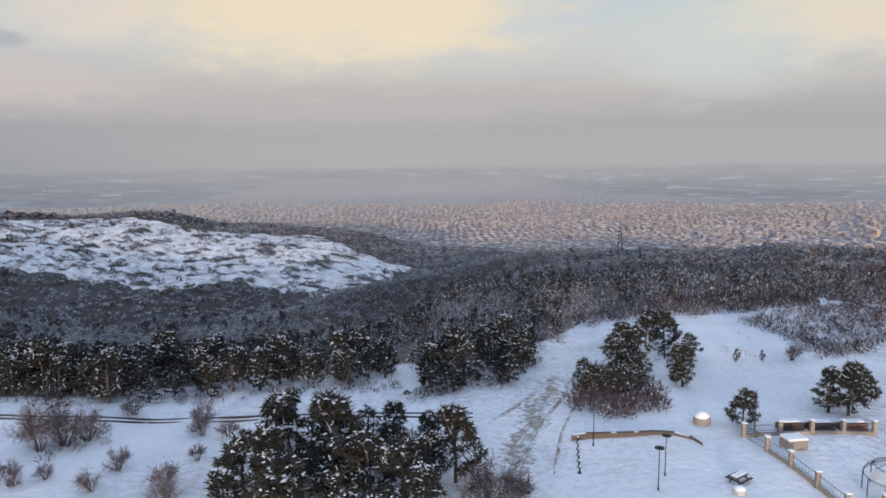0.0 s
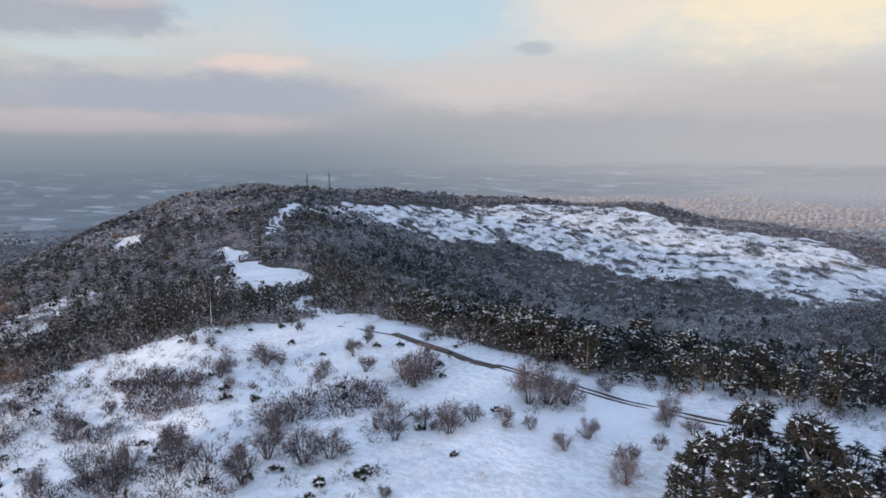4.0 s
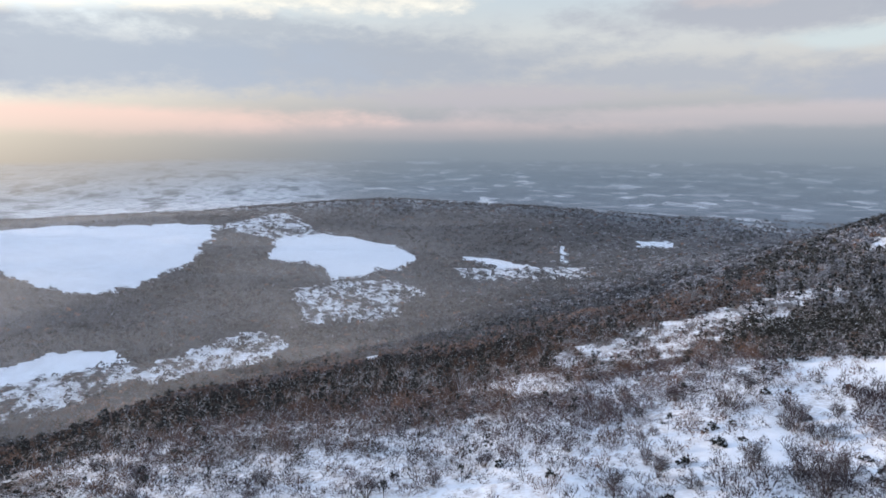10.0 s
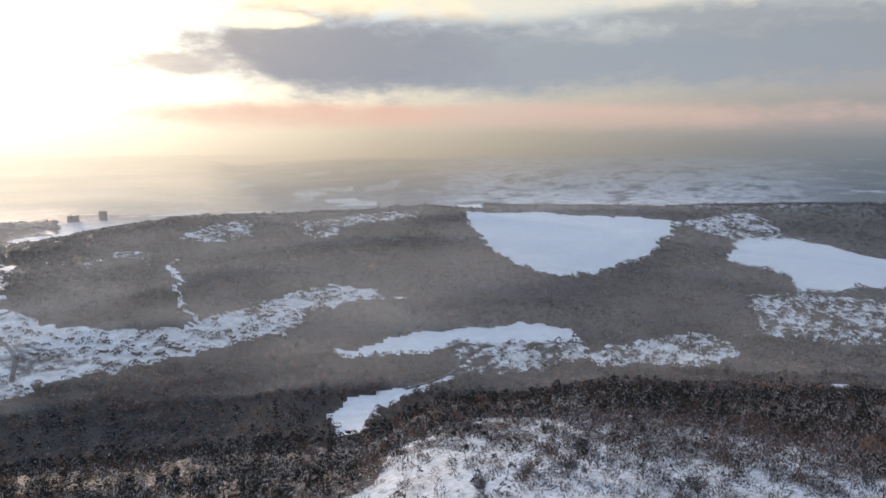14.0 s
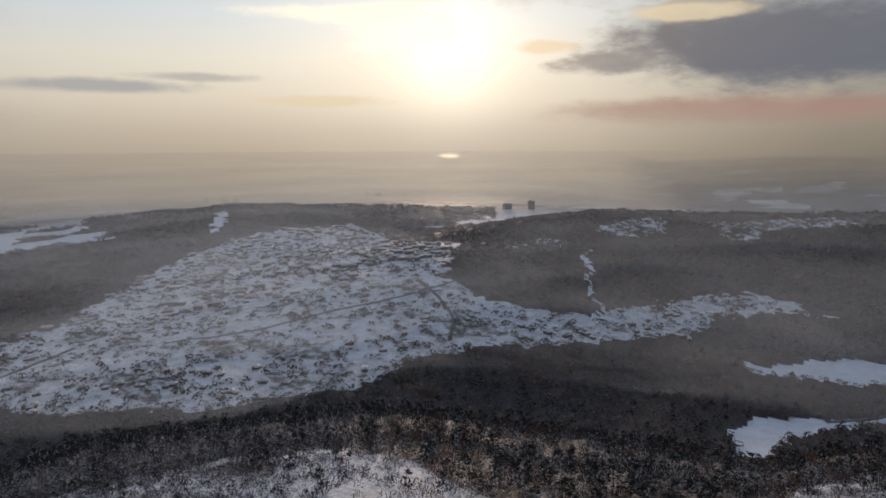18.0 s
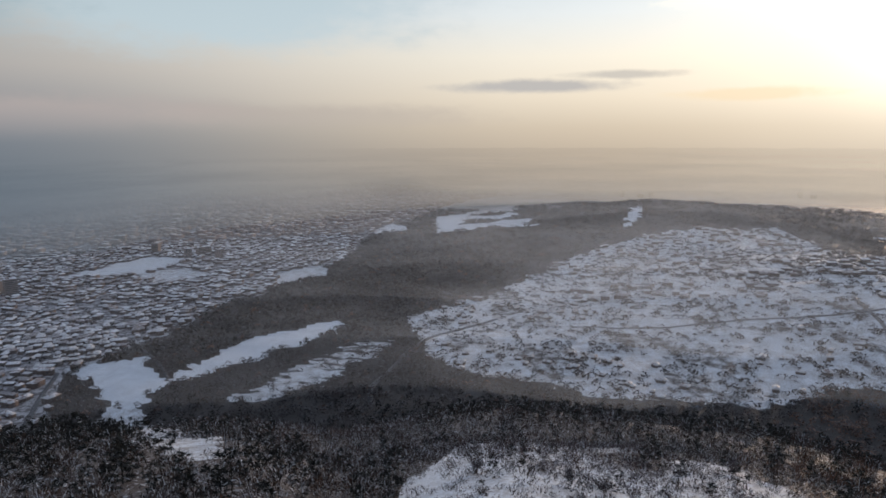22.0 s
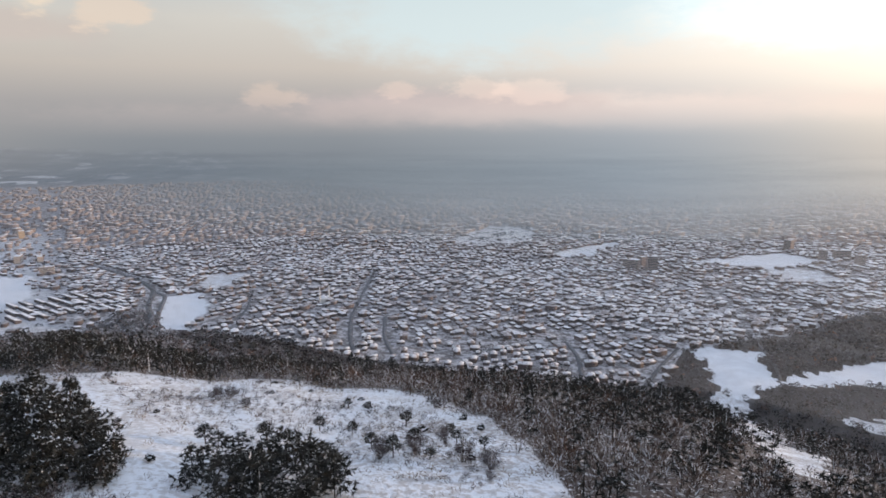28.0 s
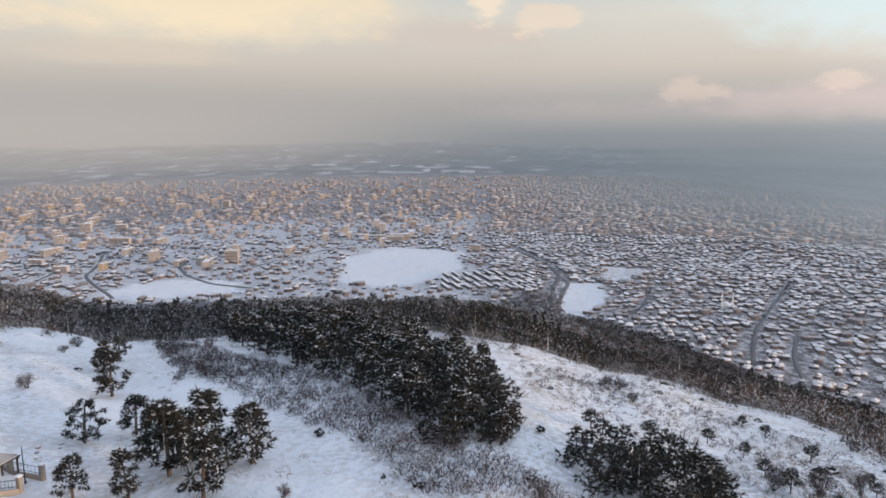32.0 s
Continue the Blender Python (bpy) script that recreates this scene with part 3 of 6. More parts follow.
def land_cover(x, y):
    """Wood, scrub and town, each from 0 to 1."""
    r, az = np.hypot(x, y), np.degrees(np.arctan2(-x, y))
    jx, jy = x + waves(x, y, 60, 21) * 6 + waves(x, y, 24, 23) * 3, y + waves(x, y, 60, 22) * 6 + waves(x, y, 24, 24) * 3
    jr = np.hypot(jx, jy)
    reach = around(az, OPEN_SNOW, 1)
    wood = smooth((jr - reach) / 14.0)
    turn_ = az % 360
    sunny = smooth((((az % 360) - 62) / 30)) * smooth((206 - (az % 360)) / 8)
    scrub = np.where(r < reach + 10, 0.2 + 0.3 * waves(x, y, 50, 31) + 0.5 * sunny * smooth((r - 60) / 70) + 0.4 * smooth((turn_ - 238) / 12) * smooth((300 - turn_) / 15), 0.4)
    wood = np.maximum(wood, (0.46 + 0.25 * waves(x, y, 40, 35)) * sunny * smooth((r - 75) / 60))
    village = inside(jx, jy, VILLAGE)
    wood = np.where(village, 0.0, wood)
    plots = 0.5 + 0.5 * waves(x, y, 130, 36) + 0.3 * waves(x, y, 45, 37)
    scrub = np.where(village, 0.62 + 0.3 * plots, scrub)
    wood = np.where(village, 0.5 * smooth((plots - 0.6) / 0.25), wood)
    for open_, *corners in OPEN_FIELDS:
        f = inside(jx, jy, corners)
        wood = np.where(f, np.clip(0.9 - 0.9 * open_ + 0.22 * waves(x, y, 60, 25) + 0.36 * waves(x, y, 17, 26), 0, 0.9) if open_ < 0.9 else 0.0, wood)
        scrub = np.where(f, 0.22 if open_ > 0.9 else 0.8, scrub)
    town = smooth((jr - around(az, TOWN_EDGE, 1)) / 30.0) * smooth((3300 - r) / 500)
    for open_, *corners in OPEN_FIELDS:
        town = np.where(inside(jx, jy, corners), 0.0, town)
    patchy = smooth((0.15 + waves(x, y, 520, 33) + 0.5 * waves(x, y, 190, 34)) / 0.2)
    wood = wood * (1 - town) * smooth((2350 - r) / 500) * np.where(r > 1350, np.maximum(patchy, smooth((1900 - r) / 200) * ((height(x, y) > 30) | (az % 360 > 56) & (az % 360 < 118))), 1)
    turn = az % 360
    wood = np.where((turn > 140) & (turn < 216) & (r > 1720), 0, wood)
    wood = np.where((turn > 132) & (turn < 165) & (r > 1330), 0, wood)
    wood = np.where(((turn > 320) | (turn < 56)) & (r > 1110), 0, wood)
    return wood, np.clip(scrub, 0, 1), town


def near_line(x, y, line, wide):
    """1 on a line of (x, y) points, falling to 0 at its width."""
    best = np.full(np.shape(x), 1e9)
    for (x0, y0), (x1, y1) in zip(line, line[1:]):
        dx, dy = x1 - x0, y1 - y0
        q = np.clip(((x - x0) * dx + (y - y0) * dy) / (dx * dx + dy * dy), 0, 1)
        best = np.minimum(best, np.hypot(x - x0 - q * dx, y - y0 - q * dy))
    return np.clip(1 - best / wide, 0, 1)


def mesh_from(name, verts, faces, mats=(), index=None):
    """A mesh from arrays of vertices and of triangles or quads."""
    verts, faces = np.asarray(verts, np.float32), np.asarray(faces, np.int32)
    me = bpy.data.meshes.new(name)
    me.vertices.add(len(verts))
    me.vertices.foreach_set("co", verts.ravel())
    w = faces.shape[1]
    me.loops.add(faces.size)
    me.loops.foreach_set("vertex_index", faces.ravel())
    me.polygons.add(len(faces))
    me.polygons.foreach_set("loop_start", np.arange(0, faces.size, w, dtype=np.int32))
    me.polygons.foreach_set("loop_total", np.full(len(faces), w, np.int32))
    for m in mats:
        me.materials.append(m)
    if index is not None:
        me.polygons.foreach_set("material_index", np.asarray(index, np.int32))
    me.update(calc_edges=True)
    return me


TRACKS = [([xy(a, d) for a, d in line], wide) for line, wide in ((((-5, 66), (-6.5, 84), (-8.5, 104), (-10, 116)), 6.0), (((44, 134), (41.5, 126), (39.2, 118.5), (36.8, 112.5), (34.8, 109)), 4.0))]
A = 1000
azs = np.radians(np.arange(A) * 360.0 / A)
rs = np.concatenate([6 * (360 / 6) ** (np.arange(105) / 105), 360 * (1700 / 360) ** (np.arange(180) / 180), 1700 * (4960 / 1700) ** (np.arange(46) / 45)])
R = len(rs) - 1
gx, gy = -np.sin(azs)[:, None] * rs, np.cos(azs)[:, None] * rs
gz = height(gx, gy)
verts = np.stack([gx, gy, gz], -1).reshape(-1, 3)
verts = np.vstack([verts, [[0, 0, float(height(np.zeros(1), np.zeros(1))[0])]]])
i, j = np.meshgrid(np.arange(A), np.arange(R), indexing="ij")
a, b = i * (R + 1) + j, ((i + 1) % A) * (R + 1) + j
quads = np.stack([a, a + 1, b + 1, b], -1).reshape(-1, 4)
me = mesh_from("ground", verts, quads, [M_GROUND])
wood, scrub, town = land_cover(gx, gy)
# the new quarter keeps open snow between its blocks
quarter = np.degrees(np.arctan2(-gx, gy)) % 360
town = town * (1 - 0.6 * smooth((quarter - 282) / 4) * smooth((332 - quarter) / 6) * smooth((1900 - np.hypot(gx, gy)) / 300))
track = np.zeros_like(gx)
for line, wide in TRACKS:
    track = np.maximum(track, 0.74 * near_line(gx + waves(gx, gy, 20, 41) * 1.2, gy, line, wide))
col = np.ones((len(verts), 4), np.float32)
col[:-1] = np.stack([wood, scrub, track, town], -1).reshape(-1, 4)
col[-1] = (0, 0.2, 0, 0)
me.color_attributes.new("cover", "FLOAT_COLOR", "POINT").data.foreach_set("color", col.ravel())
me.polygons.foreach_set("use_smooth", np.ones(len(quads), bool))
bm = bmesh.new()
bm.from_mesh(me)
rim = [v for v in bm.verts if v.is_boundary and v.co.xy.length < 20]
hub = max(bm.verts, key=lambda v: -v.co.xy.length)
ring = sorted(rim, key=lambda v: math.atan2(-v.co.x, v.co.y))
for p, q in zip(ring, ring[1:] + ring[:1]):
    bm.faces.new((hub, p, q)).smooth = True
bm.to_mesh(me)
bm.free()
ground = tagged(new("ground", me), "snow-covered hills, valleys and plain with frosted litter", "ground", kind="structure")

# far haze as an added ring sheet that emits the sky's colours
M_HAZE_GLOW, k = material("glowing_far_haze")
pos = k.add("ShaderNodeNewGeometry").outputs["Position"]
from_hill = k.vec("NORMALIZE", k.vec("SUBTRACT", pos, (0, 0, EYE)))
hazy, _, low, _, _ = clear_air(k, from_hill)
# faint streaks in the glow hint at hazy fields
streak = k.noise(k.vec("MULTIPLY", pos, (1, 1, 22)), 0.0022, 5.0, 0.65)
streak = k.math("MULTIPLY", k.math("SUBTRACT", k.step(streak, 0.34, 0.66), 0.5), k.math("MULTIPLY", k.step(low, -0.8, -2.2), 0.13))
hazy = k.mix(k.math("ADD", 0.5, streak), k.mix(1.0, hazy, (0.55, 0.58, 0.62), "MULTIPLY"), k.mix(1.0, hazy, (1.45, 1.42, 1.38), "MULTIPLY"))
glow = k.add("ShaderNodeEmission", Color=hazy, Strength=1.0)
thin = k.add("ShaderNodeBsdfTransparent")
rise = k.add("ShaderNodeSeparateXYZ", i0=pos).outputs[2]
# painted denser towards the town
town_haze = k.step(k.vec("DOT_PRODUCT", k.vec("NORMALIZE", k.vec("MULTIPLY", pos, (1, 1, 0))), tuple(bearing(236, 0))), 0.55, 0.93)
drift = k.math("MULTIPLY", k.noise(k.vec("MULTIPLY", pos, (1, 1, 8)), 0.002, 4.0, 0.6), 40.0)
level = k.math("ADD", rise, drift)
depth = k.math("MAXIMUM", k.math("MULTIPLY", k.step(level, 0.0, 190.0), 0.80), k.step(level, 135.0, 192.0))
depth = k.math("MAXIMUM", depth, k.math("MULTIPLY", k.step(level, -20.0, 140.0), town_haze))
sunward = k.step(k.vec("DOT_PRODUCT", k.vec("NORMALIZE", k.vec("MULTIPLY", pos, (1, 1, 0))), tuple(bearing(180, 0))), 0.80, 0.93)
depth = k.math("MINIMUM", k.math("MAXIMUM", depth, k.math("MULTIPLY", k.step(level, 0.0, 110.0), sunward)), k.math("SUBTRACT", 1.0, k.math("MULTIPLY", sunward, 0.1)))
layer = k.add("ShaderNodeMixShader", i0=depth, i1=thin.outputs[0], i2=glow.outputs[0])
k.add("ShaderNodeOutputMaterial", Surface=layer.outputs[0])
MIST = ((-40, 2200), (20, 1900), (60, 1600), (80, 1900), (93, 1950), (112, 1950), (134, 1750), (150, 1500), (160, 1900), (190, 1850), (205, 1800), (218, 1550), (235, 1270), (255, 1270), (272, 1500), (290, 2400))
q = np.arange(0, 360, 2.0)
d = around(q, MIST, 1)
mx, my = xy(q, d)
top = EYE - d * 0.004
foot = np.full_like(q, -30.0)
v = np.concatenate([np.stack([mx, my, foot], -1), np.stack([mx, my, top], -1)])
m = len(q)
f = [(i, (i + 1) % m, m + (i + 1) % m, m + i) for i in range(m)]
mist = tagged(new("backdrop", mesh_from("backdrop", v, f, [M_HAZE_GLOW])), "glowing ring sheet standing for the haze over the distant plain, thinning downwards", "mist", kind="structure")
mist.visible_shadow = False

# a strip of open water far out, glittering under the sun
M_WATER, k = material("open_water")
ripple = k.noise(k.vec("MULTIPLY", k.add("ShaderNodeNewGeometry").outputs["Position"], (1, 1, 0)), 0.03, 3.0, 0.6)
finish(k, (0.05, 0.06, 0.07, 1), 0.16, ripple, 0.15, 0.4, spec=0.5)
lake_x, lake_y = [], []
for a, d in ((170.3, 4520), (169.6, 4640), (168.6, 4660), (168.1, 4540), (168.7, 4470), (169.6, 4450)):
    px_, py_ = xy(a, d)
    lake_x.append(float(px_))
    lake_y.append(float(py_))
shore = float(height(np.array(lake_x), np.array(lake_y)).max()) + 1.5
me = bpy.data.meshes.new("water")
me.from_pydata([(x_, y_, shore) for x_, y_ in zip(lake_x, lake_y)], [], [tuple(range(len(lake_x)))])
me.materials.append(M_WATER)
tagged(new("water", me), "far strip of water glittering in low sun", "water", kind="structure")

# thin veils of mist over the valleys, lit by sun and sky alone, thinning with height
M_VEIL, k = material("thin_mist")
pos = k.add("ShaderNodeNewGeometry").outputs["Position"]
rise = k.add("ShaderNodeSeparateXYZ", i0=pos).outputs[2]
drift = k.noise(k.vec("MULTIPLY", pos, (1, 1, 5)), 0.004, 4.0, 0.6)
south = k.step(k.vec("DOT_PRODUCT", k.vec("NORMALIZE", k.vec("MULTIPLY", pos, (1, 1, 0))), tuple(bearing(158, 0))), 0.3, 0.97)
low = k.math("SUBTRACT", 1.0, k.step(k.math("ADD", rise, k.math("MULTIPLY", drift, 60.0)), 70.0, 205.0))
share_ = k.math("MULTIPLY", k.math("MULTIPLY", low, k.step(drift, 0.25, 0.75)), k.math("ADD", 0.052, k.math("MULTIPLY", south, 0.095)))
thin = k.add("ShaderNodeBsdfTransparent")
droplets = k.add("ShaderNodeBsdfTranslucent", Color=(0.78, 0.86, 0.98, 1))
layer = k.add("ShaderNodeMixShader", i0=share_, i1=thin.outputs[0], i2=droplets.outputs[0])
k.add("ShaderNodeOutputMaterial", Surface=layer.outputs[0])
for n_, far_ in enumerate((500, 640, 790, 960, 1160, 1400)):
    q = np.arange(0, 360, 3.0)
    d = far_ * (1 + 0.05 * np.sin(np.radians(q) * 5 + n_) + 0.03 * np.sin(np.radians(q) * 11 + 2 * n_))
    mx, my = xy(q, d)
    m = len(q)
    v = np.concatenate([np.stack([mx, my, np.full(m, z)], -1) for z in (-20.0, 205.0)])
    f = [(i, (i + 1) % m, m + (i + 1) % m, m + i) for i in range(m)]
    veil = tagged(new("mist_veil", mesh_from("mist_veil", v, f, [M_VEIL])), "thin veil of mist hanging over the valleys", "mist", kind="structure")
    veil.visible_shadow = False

# ---- the woods, as one growth each ----
RNG = np.random.RandomState(7)


def crown(rng, count, tall, wide, leaf, low=0.25):
    """A rounded crown, far off: ragged tufts spread over a dome, thicker towards the top."""
    v, f = [], []
    for c in range(count):
        t, u = rng.uniform(0, 6.283), rng.uniform(0.0, 1.0) ** 0.7
        rim = math.sqrt(max(0.0, 1 - u * u)) * rng.uniform(0.75, 1.08)
        p = np.array([math.cos(t) * rim * wide, math.sin(t) * rim * wide, tall * (low + (1 - low) * u * rng.uniform(0.85, 1.05))])
        out = np.array([math.cos(t) * rim, math.sin(t) * rim, u * 1.1 + 0.15])
        out = out / np.linalg.norm(out) + rng.normal(0, 0.45, 3)
        e1 = np.cross(out, rng.normal(0, 1, 3))
        e1 = e1 / (np.linalg.norm(e1) + 1e-6)
        e2 = np.cross(out, e1)
        e2 = e2 / (np.linalg.norm(e2) + 1e-6)
        g = leaf * rng.uniform(0.7, 1.3)
        b = len(v)
        v += [p + e1 * g, p - e1 * g * 0.6 + e2 * g * 0.8, p - e1 * g * 0.5 - e2 * g * 0.9]
        f.append((b, b + 1, b + 2))
    return np.array(v), np.array(f)


def brush(rng, count, tall, wide, thick, long_):
    """Bare brush: fine twigs springing every way out of a rounded dome."""
    v, f = [], []
    for c in range(count):
        t, u, q = rng.uniform(0, 6.283), rng.uniform(0, 1), rng.uniform(0.2, 1.0) ** 0.5
        rim = math.sqrt(1 - u * u) * q
        a = np.array([math.cos(t) * rim * wide, math.sin(t) * rim * wide, tall * (0.08 + 0.85 * u * q)])
        d = np.array([math.cos(t) * rim, math.sin(t) * rim, 0.35 + u]) + rng.normal(0, 0.5, 3)
        b = a + d / np.linalg.norm(d) * long_ * rng.uniform(0.5, 1.2)
        side = np.cross(b - a, rng.normal(0, 1, 3))
        side = side / (np.linalg.norm(side) + 1e-6) * thick
        i = len(v)
        v += [a + side, a - side, b]
        f.append((i, i + 1, i + 2))
    for c in range(4):
        t = rng.uniform(0, 6.283)
        i = len(v)
        v += [np.array([0.05, 0, -0.2]), np.array([-0.05, 0.05, -0.2]), np.array([math.cos(t) * wide * 0.6, math.sin(t) * wide * 0.6, tall * 0.8])]
        f.append((i, i + 1, i + 2))
    return np.array(v), np.array(f)


def blade(v, f, a, b, thick, rng):
    side = np.cross(b - a, rng.normal(0, 1, 3))
    side = side / (np.linalg.norm(side) + 1e-6) * thick
    i = len(v)
    v += [a + side, a - side, b]
    f.append((i, i + 1, i + 2))


def ragged_pine(rng, clumps, tall, wide):
    """A pine of the thicket: needle tufts at the ends of uneven tiers."""
    v, f = [], []
    for c in range(clumps):
        q, t = rng.uniform(0.08, 1.0) ** 0.8, rng.uniform(0, 6.283)
        reach = wide * (1.1 - 0.85 * q * q) * rng.uniform(0.35, 1.15)
        o = np.array([math.cos(t) * reach, math.sin(t) * reach, tall * q * rng.uniform(0.9, 1.05)])
        for s in range(11):
            d = rng.normal(0, 1, 3) * (1, 1, 0.6) + [math.cos(t) * 0.3, math.sin(t) * 0.3, 0.1]
            blade(v, f, o, o + d / (np.linalg.norm(d) + 1e-6) * rng.uniform(0.5, 0.95), 0.12, rng)
    blade(v, f, np.array([0, 0, -0.3]), np.array([0, 0, tall]), 0.12, rng)
    return np.array(v), np.array(f)


def scatter(name, kinds, x, y, size, mats, pick=None, sink=0.2):
    """One mesh of many plants; each takes a shape out of kinds."""
    z = height(x, y) - sink
    turn, pick = RNG.uniform(0, 6.283, len(x)), RNG.randint(0, len(kinds), len(x)) if pick is None else pick
    vs, fs, base = [], [], 0
    for k, (v, f) in enumerate(kinds):
        sel = np.nonzero(pick == k)[0]
        if not len(sel):
            continue
        c, s, g = np.cos(turn[sel])[:, None], np.sin(turn[sel])[:, None], size[sel][:, None]
        X = (v[:, 0] * c - v[:, 1] * s) * g + x[sel][:, None]
        Y = (v[:, 0] * s + v[:, 1] * c) * g + y[sel][:, None]
        Z = v[:, 2] * g + z[sel][:, None]
        vs.append(np.stack([X, Y, Z], -1).reshape(-1, 3))
        fs.append((f[None] + (np.arange(len(sel)) * len(v))[:, None, None] + base).reshape(-1, 3))
        base += len(sel) * len(v)
    return new(name, mesh_from(name, np.vstack(vs), np.vstack(fs), mats))


def sown(r0, r1, spacing, az0=0.0, az1=360.0):
    """Points spread evenly over a ring of the land."""
    count = int(math.pi * (r1 * r1 - r0 * r0) * (az1 - az0) / 360 / spacing ** 2)
    a = RNG.uniform(az0, az1, count)
    return xy(a, np.sqrt(RNG.uniform(r0 * r0, r1 * r1, count)))


def grow(r0, r1, spacing, keep=1.0):
    x, y = sown(r0, r1, spacing)
    wood, _, _ = land_cover(x * (1.06 if r1 < 300 else 1.0), y * (1.06 if r1 < 300 else 1.0))
    ok = RNG.rand(len(x)) < wood * keep
    return x[ok], y[ok]


near_kinds = [np_pair for np_pair in (brush(RNG, 84, 4.2, 2.0, 0.08, 0.9) for _ in range(7))]
near_pines = [ragged_pine(RNG, 13, h_, 1.7) for h_ in (4.6, 5.6, 6.2, 5.0, 4.2, 6.6)]
mid_kinds = [np_pair for np_pair in (crown(RNG, 34, 4.2, 3.2, 0.55, 0.15) for _ in range(7))]
far_kinds = [np_pair for np_pair in (crown(RNG, 18, 4.0, 5.0, 1.25) for _ in range(6))]
pine_kinds = [np_pair for np_pair in (crown(RNG, 24, 7.0, 2.3, 0.85, 0.25) for _ in range(6))]
far_pines = [np_pair for np_pair in (crown(RNG, 8, 7.2, 3.4, 2.0, 0.25) for _ in range(5))]


def share(x, y, seed, size):
    return 0.5 + 0.5 * waves(x, y, size, seed)


def woods(label_bare, label_pine, r0, r1, spacing, bare, pines):
    x, y = grow(r0, r1, spacing)
    az, r = np.degrees(np.arctan2(-x, y)) % 360, np.hypot(x, y)
    # conifers stand round the hilltop and in patches, russet oaks on the sunny flank
    dark = share(x, y, 51, 220) * 0.5 + np.where(r < 330, 0.18, -0.12) + np.where((az > 30) & (az < 75) & (r < 700), 0.12, 0.0) + np.where((az > 160) & (az < 262), -0.12, 0.0) + np.where((az > 318) | (az < 12), -0.22, 0.0)
    conifer = RNG.rand(len(x)) < np.clip(dark, 0.02, 0.85) * np.where((r > 330) & ((az < 30) | (az > 75)), 0.3, 1.0)
    oak = ~conifer & (RNG.rand(len(x)) < np.where((az > 72) & (az < 175) & (r < 640), 0.7 * share(x, y, 52, 160) + 0.25, 0.05))
    shady = ~conifer & ~oak & (RNG.rand(len(x)) < np.where(az > 200, smooth((az - 262) / 30), smooth((100 - az) / 40)))
    rest = ~conifer & ~oak & ~shady
    size = RNG.uniform(0.7, 1.25, len(x)) * np.where((az > 75) & (az < 206) & (r < 215), 0.8, 1.0)
    thin = land_cover(x, y)[0]
    size = size * np.where(thin < 0.62, 0.8, 1.0)
    for name, sel, kinds, mat, label in (("bare_woods", rest, bare, M_TWIG_FAR if r0 > 500 else M_TWIG_MID if r0 > 300 else M_TWIG, label_bare), ("frosted_woods", shady, bare, M_HOAR_HAZED if r0 > 300 else M_HOAR, label_bare + ", white with hoar frost"), ("oak_woods", oak, bare, M_RUSSET, "russet-leaved frosted oak wood on the slopes"), ("pine_woods", conifer, pines, M_NEEDLE if r0 < 300 else M_NEEDLE_FAR, label_pine)):
        if sel.sum() > 3:
            ob = scatter(name, kinds, x[sel], y[sel], size[sel], [mat])
            tagged(ob, label, "woods", kind="stuff")


woods("bare frosted trees and brush round the hilltop", "dark snow-dusted pines round the hilltop", 64, 225, 3.6, near_kinds, near_pines)
woods("bare frosted brush and trees below the hilltop", "dark snow-dusted pines below the hilltop", 225, 335, 4.4, [brush(RNG, 60, 3.8, 2.3, 0.11, 1.1) for _ in range(7)], near_pines)
woods("bare frosted deciduous woods on the hill flank", "dark snow-dusted pines in the hillside woods", 335, 640, 4.9, mid_kinds, pine_kinds)
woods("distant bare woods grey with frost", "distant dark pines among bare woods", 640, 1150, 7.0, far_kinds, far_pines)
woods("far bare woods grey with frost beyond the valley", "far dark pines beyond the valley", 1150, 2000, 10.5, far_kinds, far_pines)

# field trees, hedgerows and orchards of the village and the valley floor
x, y = sown(480, 1750, 7.5, 96, 212)
wood, scrub, town = land_cover(x, y)
rows = (np.abs(waves(x, y, 150, 71)) < 0.12) | (np.abs(waves(x, y, 90, 72)) < 0.07)
ok = (scrub > 0.5) & (wood < 0.5) & (town < 0.3) & (rows & (RNG.rand(len(x)) < 0.85) | (RNG.rand(len(x)) < 0.24 + 0.5 * (waves(x, y, 160, 73) > 0.15)))
tagged(scatter("hedgerow_trees", far_kinds, x[ok], y[ok], RNG.uniform(0.35, 0.95, ok.sum()), [M_TWIG_MID]), "bare hedgerow and orchard trees between snowy plots", "trees", kind="stuff")
x, y = sown(490, 1900, 17.0)
_, _, town = land_cover(x, y)
ok = (town > 0.5) & (RNG.rand(len(x)) < 0.35 + 0.9 * (waves(x, y, 240, 74) > 0.25))
tagged(scatter("town_trees", far_kinds, x[ok], y[ok], RNG.uniform(0.45, 0.95, ok.sum()), [M_TWIG_MID]), "bare frosted garden trees between the houses", "trees", kind="stuff")

# ---- trees and shrubs of the hilltop ----
def part(name, bm, mat, parent, label=""):
    """Links a bmesh, or a ready mesh, as one mesh object under a thing or a part."""
    if isinstance(bm, bmesh.types.BMesh):
        me = bpy.data.meshes.new(name)
        bm.to_mesh(me)
        bm.free()
    else:
        me = bm
    if not me.materials:
        me.materials.append(mat)
    ob = new(name, me)
    ob.parent = parent
    return tagged(ob, label)


def at_ground(az, d):
    x, y = xy(az, d)
    return float(x), float(y), float(height(np.array([x]), np.array([y]))[0])


